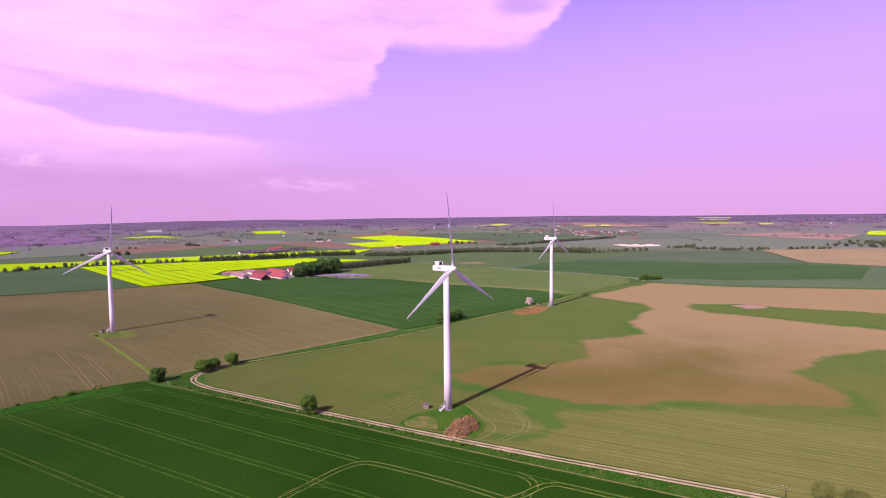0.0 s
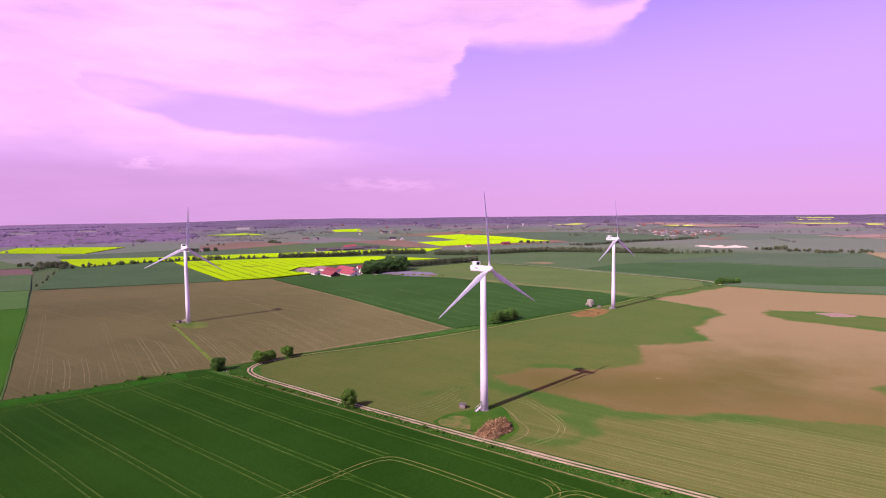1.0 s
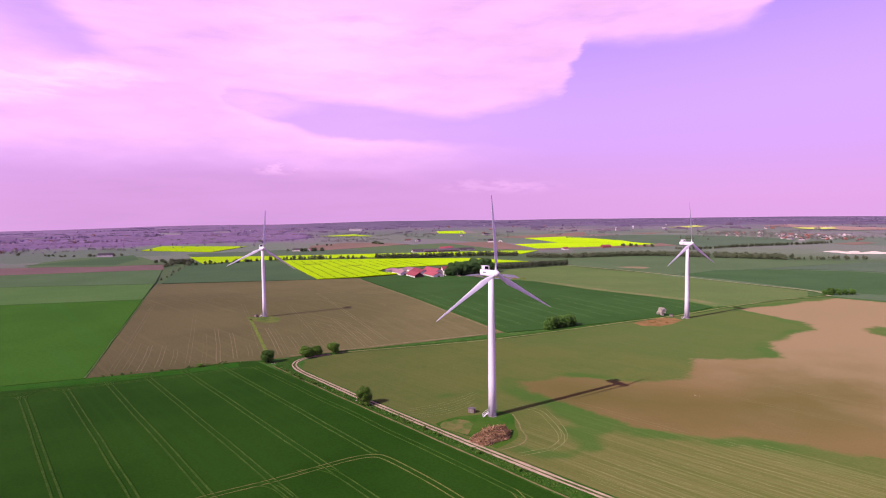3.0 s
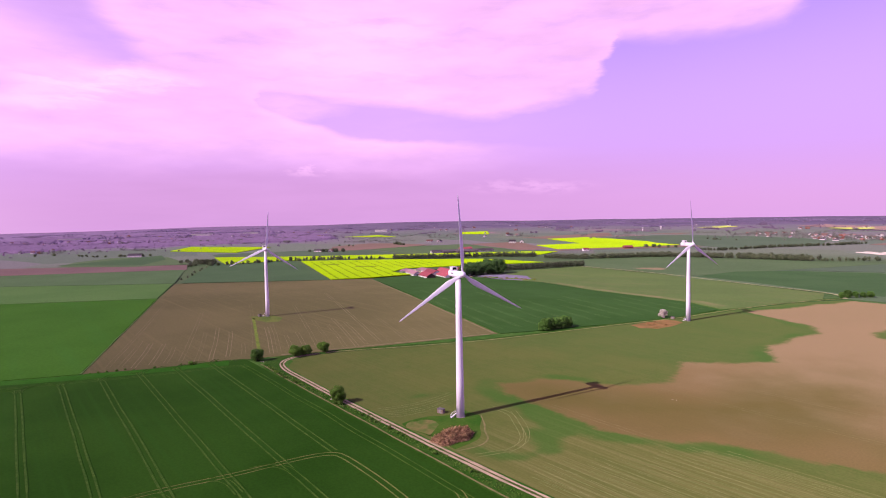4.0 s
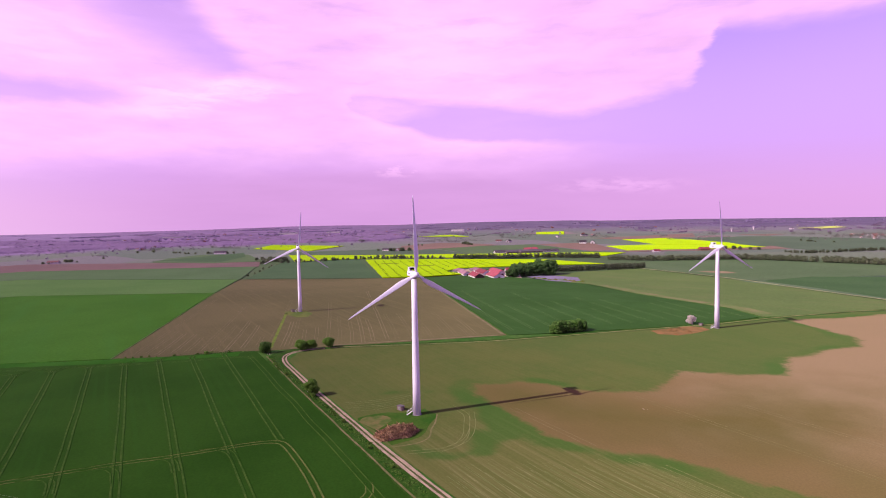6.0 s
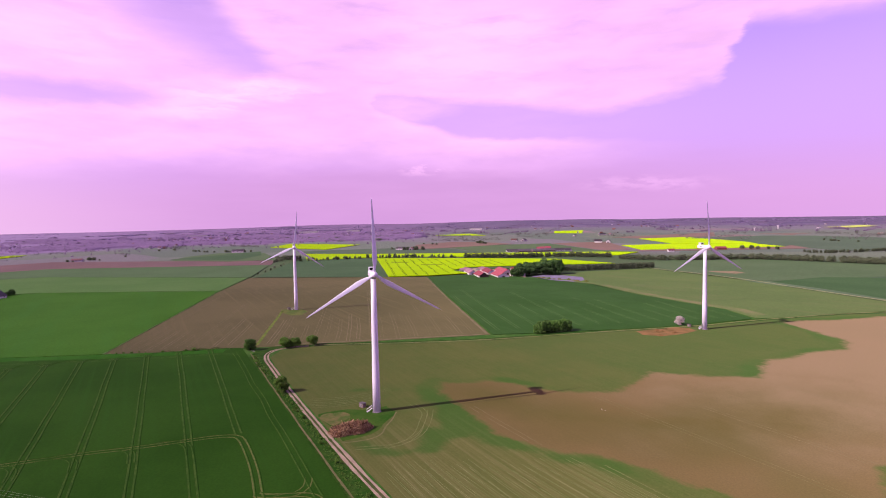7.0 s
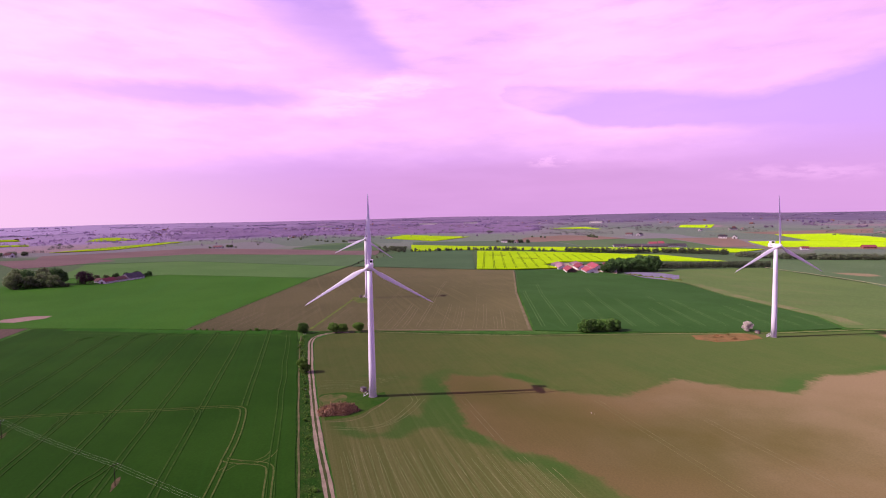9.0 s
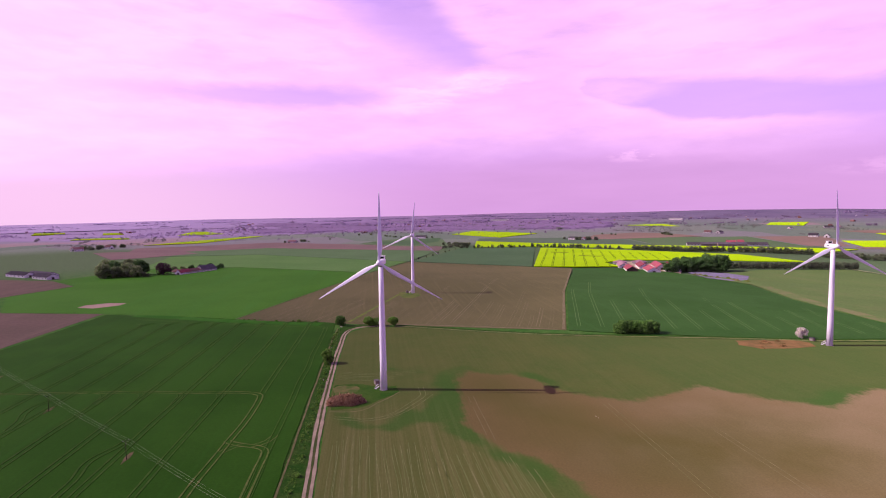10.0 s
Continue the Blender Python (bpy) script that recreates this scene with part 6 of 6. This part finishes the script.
# farmhouse by the grove
house(-537, -48, 148, (14, 9, 2.4, 5.4), RR, WW, "long white farmhouse with an orange-red roof", "house", "old farm", 5, True)
house(-550, -40, 148, (15, 9, 2.4, 5.0), M["far_roof"], WW, "low barn with a faded red roof", "barn", "old farm", 4)
house(-565, -31, 148, (21, 12, 2.4, 7.2), GR, WW, "dark barn with a steep roof", "barn", "old farm", 4)
house(-545, -57, 58, (10, 7, 2.2, 4.4), M["far_roof"], WW, "small outbuilding with a faded red roof", "shed", "old farm", 3)
for k, (x, y, L) in enumerate(((-560, -232, 40), (-552, -205, 44), (-530, -190, 30))):
    house(x, y, 55, (L, 12, 3.0, 6.0), GR, WW, "long low grey-roofed stable", "barn", "stables", 5)

# a few farms and halls far off
for x, y, turn, L, W in ((-1107, 966, 40, 16, 9), (-1083, 980, 120, 18, 9), (-1208, 1382, 70, 22, 10), (-1184, 1394, 160, 14, 9), (-985, 580, 30, 22, 10), (-962, 596, 120, 16, 9), (-1182, 278, 60, 26, 10)):
    house(x, y, turn, (L, W, 3.0, 6.2), GR if L > 16 else M["far_roof"], M["far_wall"], "pale farm building among distant fields", "house", "distant farms", 3)
for x, y, turn, L in ((-2550, 800, 60, 90), (-2480, 1000, 50, 70), (-2150, 1500, 40, 60), (-2500, 300, 80, 80)):
    house(x, y, turn, (L, 24, 6, 8.5), M["concrete"], M["far_wall"], "long pale hall near the horizon", "hall", "distant halls", 6)
row([(-1000, 570), (-975, 585), (-945, 605)], 9.0, bushes, "tree round a distant farm", "distant farm trees", 0.5, 0.9, 51, 7)
row([(-1142, 713), (-1107, 734)], 9.0, bushes, "tree beside a distant bare field", "distant field trees", 0.4, 0.7, 52, 5)
row([(-1090, 837), (-1040, 838)], 8.0, bushes, "tree beside a distant bare field", "distant field trees", 0.5, 0.9, 53, 5)
row([(-405, 1030), (-378, 1032), (-358, 1085), (-345, 1132), (-325, 1175), (-292, 1240), (-241, 1346)], 2.6, poplars, "thin dark hedgerow between distant fields", "", 0.45, 0.72, 54, 3, "hedgerow")
row([(-573, 1423), (-530, 1385), (-490, 1382)], 9.0, bushes, "small bush on a distant field boundary", "distant field bushes", 0.25, 0.5, 57, 7)
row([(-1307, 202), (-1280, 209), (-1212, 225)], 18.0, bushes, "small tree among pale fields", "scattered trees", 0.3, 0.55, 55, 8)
row([(-1200, 255), (-1165, 300)], 9.0, bushes, "tree beside a distant white barn", "scattered trees", 0.4, 0.7, 56, 5)

for x, y, size in ((-1123, -29, 0.5), (-1118, -20, 0.32), (-1130, -4, 0.3), (-1141, 4, 0.75), (-1136, 12, 0.7), (-1150, 9, 0.55), (-1120, 22, 0.35), (-1200, 62, 0.45), (-1386, 128, 0.6), (-1380, 161, 0.7), (-1282, 200, 0.5), (-1236, 220, 0.45)):
    tree(x, y, bushes[int(-x) % 2], "small dusky tree among pale fields", "field copse", x * 7 % 360, size)
house(-1128, -14, 70, (18, 9, 2.4, 5.0), M["far_roof"], M["far_wall"], "low farm building with a faded red roof", "house", "distant farms", 3)
for x, y, size in ((-826, 282, 0.5), (-834, 287, 0.6), (-845, 296, 0.75), (-858, 300, 0.7), (-868, 310, 0.8), (-880, 314, 0.7), (-893, 330, 0.75), (-905, 342, 0.6)):
    tree(x, y, bushes[int(-x) % 2], "rounded grey-olive copse tree", "far copse", x * 11 % 360, size)
row([(-1010, -380), (-1040, -372), (-1070, -360), (-1095, -345)], 6.0, bushes, "tree round a hamlet", "hamlet trees", 0.7, 1.1, 62, 12)
for x, y, turn in ((-1008, -398, 30), (-1000, -384, 120), (-1046, -352, 60)):
    house(x, y, turn, (16, 9, 4.0, 7.6), M["far_roof"], WW, "white hamlet house with a red roof", "house", "hamlet houses", 3, True)

# village and scattered farms: four house kinds set again and again
kinds = [house(-400, 1680, 20, (13, 8, 3.0, 6.8), M["far_roof"], M["far_wall"], "pale village house with a red roof", "house", "village", 3, True),
         house(-350, 1640, 75, (15, 9, 3.2, 7.2), M["far_roof"], BW, "brick village house with a red roof", "house", "village", 3, True),
         house(-310, 1600, 140, (18, 10, 3.2, 6.6), GR, M["far_wall"], "pale farmhouse with a grey roof", "house", "village", 4, True),
         house(-280, 1660, 100, (11, 8, 5.2, 8.6), M["far_roof"], M["far_wall"], "two-storey pale house with a red roof", "house", "village", 3, True)]
rng = random.Random(5)


def polar(az, dist):
    """A plan point seen at that bearing (degrees left of +y) and distance from the middle of the camera's way."""
    return 60 - dist * math.sin(radians(az)), 60 + dist * math.cos(radians(az))


for k in range(74):
    a, b = ((-625, 1786), (-501, 1772)) if k < 22 else ((-430, 1700), (-265, 1600))
    f = rng.random()
    x, y = a[0] + f * (b[0] - a[0]) + rng.gauss(0, 26), a[1] + f * (b[1] - a[1]) + rng.gauss(0, 70)
    copy_thing(rng.choice(kinds), pose(x, y, ground_z(x, y), 0, 0, 360 * rng.random()) @ Matrix.Scale(rng.uniform(0.45, 0.66), 4))
for k in range(34):
    x0, y0 = polar(rng.uniform(-14, 122), rng.uniform(1600, 3200))
    for j in range(rng.randint(1, 4)):
        x, y = x0 + rng.gauss(0, 30), y0 + rng.gauss(0, 30)
        copy_thing(rng.choice(kinds), pose(x, y, ground_z(x, y), 0, 0, 360 * rng.random()) @ Matrix.Scale(rng.uniform(0.65, 0.9), 4))
for k in range(46):
    x, y = polar(rng.uniform(67, 103), rng.gauss(2300, 200))
    copy_thing(rng.choice(kinds), pose(x, y, ground_z(x, y), 0, 0, 360 * rng.random()) @ Matrix.Scale(rng.uniform(0.5, 0.75), 4))


def water_tower(x, y):
    z = ground_z(x, y)
    t = thing("water_tower", pose(x, y, z), "white water tower far off among trees", "water tower", "water towers")
    part("shaft", tube(bmesh.new(), [(0, 0, -1, 1.5), (0, 0, 8, 1.3)], 16), M["far_wall"], t, smooth=True)
    part("tank", tube(bmesh.new(), [(0, 0, 8, 1.4), (0, 0, 9.4, 3.2), (0, 0, 12.2, 3.4), (0, 0, 12.9, 2.4), (0, 0, 13.2, 0.3)], 20), M["far_wall"], t, smooth=True)


water_tower(-1023, 1885)
water_tower(-1051, 2065)

# pale spoil heaps past the dark green field
def heap(name, x, y, z, rx, ry, h, mat, label, category, seed):
    vs, fs = [], []
    n, m = 10, 22
    for i in range(n + 1):
        s = i / n
        for k in range(m):
            a = 2 * math.pi * k / m
            px, py = s * rx * math.cos(a), s * ry * math.sin(a)
            f = max(0.0, 1 - s ** 1.6)
            q = 1 + 0.5 * noise.fractal(Vector((px * 4 / rx, py * 4 / ry, seed)), 0.8, 2.0, 4)
            vs.append((px * (0.9 + 0.2 * q), py * (0.9 + 0.2 * q), h * f * q - 0.1 * s))
        if i:
            for k in range(m):
                fs.append(((i - 1) * m + k, (i - 1) * m + (k + 1) % m, i * m + (k + 1) % m, i * m + k))
    ob = new(name, mesh_from(name, vs, fs, mat, False))
    x, y, fall, k = outland(x, y)
    ob.matrix_world = pose(x, y, z + fall) @ Matrix.Scale(k, 4)
    return tagged(ob, label, category)


for k, (x, y, rx, ry, h) in enumerate(((-178, 1098, 16, 8, 1.6), (-150, 1072, 15, 8, 3.4), (-126, 1094, 17, 8, 2.8), (-150, 1085, 30, 10, 0.8))):
    heap("spoil_heap", x, y, 0, rx, ry, h, M["chalk"], "pale pinkish heap of dug spoil", "spoil heap", k + 3.5)
rng = random.Random(12)
for k in range(9):
    heap("earth_mound", -122 + rng.uniform(-7, 6), 364 + rng.uniform(-12, 13), 0.15, rng.uniform(1.2, 2.4), rng.uniform(1.2, 2.6), rng.uniform(0.3, 0.8), M["earth"], "low mound of bare reddish earth beside the turbine", "heap", k + 50.5)
rng = random.Random(8)
for k in range(12):
    heap("earth_mound", -388 + 60 * k / 11 + rng.uniform(-2, 2), 477 + 15 * k / 11 + rng.uniform(-2, 2), 0.2, rng.uniform(2.5, 5), rng.uniform(1.5, 3), rng.uniform(0.6, 1.7), (M["tan_patch"], M["soil_line"], M["leaf_mid"], M["dry_grass"])[k % 4], "small heap of earth and brushwood", "heap", k + 20.5)


# ---- brushwood pile ----
def brush_pile():
    pile = thing("brushwood_pile", pose(-75.0, 155.2, 0.15, 0, 0, 74) @ Matrix.Diagonal((0.9, 0.98, 1.2, 1)), "large heap of brown dead brushwood and roots", "brushwood pile")
    rng = random.Random(3)
    bm = bmesh.new()
    bmesh.ops.create_icosphere(bm, subdivisions=4, radius=1.0)
    for v in bm.verts:
        turn = math.atan2(v.co.y, v.co.x)
        q = (1 + 0.16 * math.sin(2 * turn + 0.8) + 0.12 * math.sin(5 * turn)) * (0.92 + 0.34 * noise.fractal(v.co * 3.6, 0.75, 2.0, 6))
        v.co = Vector((v.co.x * 6.4 * q, v.co.y * 4.1 * q, max(-0.1, v.co.z * (1.75 + 0.45 * v.co.x) * q)))
    part("core", bm, M["wood"], pile, "packed brown roots and soil")
    logs = []
    for k in range(6):
        bm = bmesh.new()
        L, r = 0.8 + 0.4 * k, 0.035 + 0.022 * (k % 3)
        tube(bm, [(-L / 2, 0, 0, r), (0, 0.08 * L, 0.05, r * 0.85), (L / 2, -0.05 * L, 0.12 * L, r * 0.5)], 6)
        tube(bm, [(0, 0.08 * L, 0.05, r * 0.6), (L * 0.2, 0.3 * L, 0.2 * L, r * 0.3)], 5)
        me = bpy.data.meshes.new("branch")
        bm.to_mesh(me)
        bm.free()
        me.materials.append(M["wood"])
        logs.append(me)
    for k in range(280):
        a, s = rng.random() * 2 * math.pi, math.sqrt(rng.random()) * 1.06
        lobe = 1 + 0.16 * math.sin(2 * a + 0.8) + 0.12 * math.sin(5 * a)
        x, y = 6.2 * lobe * s * math.cos(a), 4.0 * lobe * s * math.sin(a)
        z = (1.75 + 0.07 * x) * math.sqrt(max(0.0, 1 - min(1.0, s) ** 2)) + 0.1
        b = part("branch", rng.choice(logs), None, pile)
        b.matrix_local = pose(x, y, z, rng.uniform(-60, 60), rng.uniform(-60, 60), rng.uniform(0, 360)) @ Matrix.Scale(rng.uniform(0.6, 1.5), 4)


    # small litter all over the heap, too fine to tell apart
    rg = np.random.default_rng(4)
    n = 9000
    a, q = rg.random(n) * 2 * math.pi, np.sqrt(rg.random(n)) * 1.1
    lobe = 1 + 0.16 * np.sin(2 * a + 0.8) + 0.12 * np.sin(5 * a)
    c = np.stack([6.3 * lobe * q * np.cos(a), 4.1 * lobe * q * np.sin(a), (1.85 + 0.45 * q * np.cos(a)) * np.sqrt(np.clip(1 - np.minimum(q, 1) ** 2, 0, 1)) + 0.4 * rg.random(n) ** 2], 1)
    u = rg.normal(size=(n, 3)) * np.array([0.32, 0.32, 0.26])
    w = rg.normal(size=(n, 3)) * 0.045
    vs = np.stack([c - u - w, c + u - w, c + u + w, c - u + w], 1).reshape(-1, 3)
    litter = part("twig_litter", mesh_from("twig_litter", vs, np.arange(4 * n).reshape(-1, 4).tolist(), M["litter"]), None, pile, "loose twigs and chips")
    tagged(litter, kind="stuff")


brush_pile()


def stone_mesh(seed):
    bm = bmesh.new()
    bmesh.ops.create_icosphere(bm, subdivisions=2, radius=0.45)
    for v in bm.verts:
        v.co *= 1 + 0.35 * noise.noise(v.co * 3 + Vector((seed, 0, 0)))
        v.co.z *= 0.7
    me = bpy.data.meshes.new("field_stone")
    bm.to_mesh(me)
    bm.free()
    me.materials.append(M["chalk"])
    return me


stones = [stone_mesh(k * 3.7) for k in range(3)]
rng = random.Random(31)
for k, (x, y) in enumerate(((-209, 146.5), (-208.3, 147.4), (-158, 144.9), (-135, 145.1), (-104, 145))):
    st = new("field_stone", stones[k % 3])
    st.matrix_world = pose(x, y, 0.2, 0, 0, 360 * rng.random()) @ Matrix.Scale(rng.uniform(0.4, 0.8), 4)
    tagged(st, "pale field stone lying on the grass verge", "stone", "verge stones")


for x, y in ((-46.5, 239.0), (-45.7, 239.6), (-47.3, 239.4)):
    st = new("field_stone", stones[0])
    st.matrix_world = pose(x, y, 0.12, 0, 0, 360 * rng.random()) @ Matrix.Scale(rng.uniform(0.22, 0.34), 4)
    tagged(st, "pale stone lying on the bare brown soil", "stone", "soil stones")


# ---- far woods ----
def far_wood(name, spots, leaves, size, mat, label, seed):
    """Far tree crowns out of small leaf faces: one object. spots: (x, y, width, height)."""
    clumps = [(x, y, ground_z(x, y) + 0.45 * h, 0.5 * min(w, 1.5 * h)) for x, y, w, h in spots]
    vs, fs = leaf_cloud(np.random.default_rng(seed), clumps, leaves, size, 0.35)
    return tagged(new(name, mesh_from(name, vs.tolist(), fs.tolist(), mat)), label, "woodland", kind="stuff")


def scatter_far():
    rng = random.Random(21)
    near, mid, edge = [], [], []

    def put(x, y, w, h):
        (near if math.hypot(x - 60, y - 60) < 2000 else mid).append((x, y, w, h))

    # hedges along the far field edges
    for k in range(330):
        az, dist = rng.uniform(-25, 135), 1250 + 2300 * rng.random() ** 0.8
        if dist < 1600 and rng.random() < 0.7:
            continue
        x0, y0 = polar(az, dist)
        turn = radians(rng.choice((24, 114)) + rng.uniform(-10, 10))
        n, tall = rng.randint(5, 46), rng.uniform(2.5, 6.5)
        for j in range(n):
            s = (j - n / 2) * 4.2
            if noise.noise(Vector((s * 0.06, k * 3.7, 0.5))) > -0.22:
                put(x0 + s * math.cos(turn) + rng.uniform(-2, 2), y0 + s * math.sin(turn) + rng.uniform(-2, 2), rng.uniform(5, 9), tall * rng.uniform(0.6, 1.2))
    # copses and farm gardens
    for k in range(150):
        x0, y0 = polar(rng.uniform(-25, 135), 1500 + 2000 * rng.random() ** 0.7)
        wide = rng.uniform(8, 45)
        for j in range(rng.randint(5, 22)):
            put(x0 + rng.gauss(0, wide), y0 + rng.gauss(0, wide * 0.5), rng.uniform(6, 13), rng.uniform(4, 9))
    # gardens of the village
    for k in range(330):
        f = rng.random()
        near.append((-640 + 400 * f + rng.gauss(0, 25), 1790 - 170 * f + rng.gauss(0, 75), rng.uniform(6, 11), rng.uniform(4, 7.5)))
    # the small town and its trees on the sunny side
    for k in range(1500):
        az, dist = rng.uniform(60, 110), rng.gauss(2100, 220)
        x, y = polar(az, dist)
        if noise.noise(Vector((x / 240, y / 240, 2.5))) > -0.25:
            mid.append((x, y, rng.uniform(9, 18), rng.uniform(3.0, 6.0)))
    # the wooded horizon: broad stands of forest, closer together the farther off
    for k in range(95):
        az, dist = rng.uniform(-28, 138), 2450 + 2000 * rng.random() ** 0.7
        x0, y0 = polar(az, dist)
        long, deep, turn = rng.uniform(60, 260), rng.uniform(25, 80), radians(90 - az + rng.uniform(50, 130))
        tall = rng.uniform(4, 8) - (2 if az > 85 else 0)
        for j in range(int(long * deep / 170)):
            u, v = rng.gauss(0, 0.55) * long, rng.gauss(0, 0.55) * deep
            x, y = x0 + u * math.cos(turn) - v * math.sin(turn), y0 + u * math.sin(turn) + v * math.cos(turn)
            if math.hypot(x + 60, y - 160) < 4550:
                edge.append((x, y, rng.uniform(12, 22), tall * rng.uniform(0.75, 1.1)))
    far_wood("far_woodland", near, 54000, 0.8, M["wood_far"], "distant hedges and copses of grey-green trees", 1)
    far_wood("far_woodland", mid, 130000, 1.3, M["wood_haze"], "hazy hedges, copses and garden trees", 3)
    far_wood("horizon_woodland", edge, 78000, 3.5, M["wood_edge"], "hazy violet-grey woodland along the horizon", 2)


def wood_canopy():
    """The closed canopy of far woods on the sunny side: low, rough-topped stands with clearings between."""
    n, m, vs, fs = 420, 60, [], []
    for i in range(n + 1):
        for j in range(m + 1):
            x, y = polar(58 + 43 * i / n, 1700 + 1500 * (j / m) ** 1.3)
            q = noise.fractal(Vector((x / 330, y / 330, 4.5)), 0.9, 2.0, 3) + 0.12 + 0.3 * min(0.0, (math.hypot(x - 60, y - 60) - 1950) / 200) - 1.4 * max(0.0, 1 - i / 60, 1 - (n - i) / 30, 1 - j / 5, 1 - (m - j) / 5)
            bump = 1.8 * noise.noise(Vector((x / 14, y / 14, 0.5))) + 1.2 * noise.noise(Vector((x / 37, y / 37, 1.5)))
            vs.append((x, y, ground_z(x, y) + max(-4.0, min(4.2, 40 * q)) + (bump if q > 0 else 0)))
            if i and j:
                k = i * (m + 1) + j
                fs.append((k - m - 1, k, k - 1, k - m - 2))
    tagged(new("woodland_canopy", mesh_from("woodland_canopy", vs, fs, M["canopy"])), "closed hazy violet-grey canopy of far woods with clearings", "woodland", kind="stuff")


scatter_far()
wood_canopy()
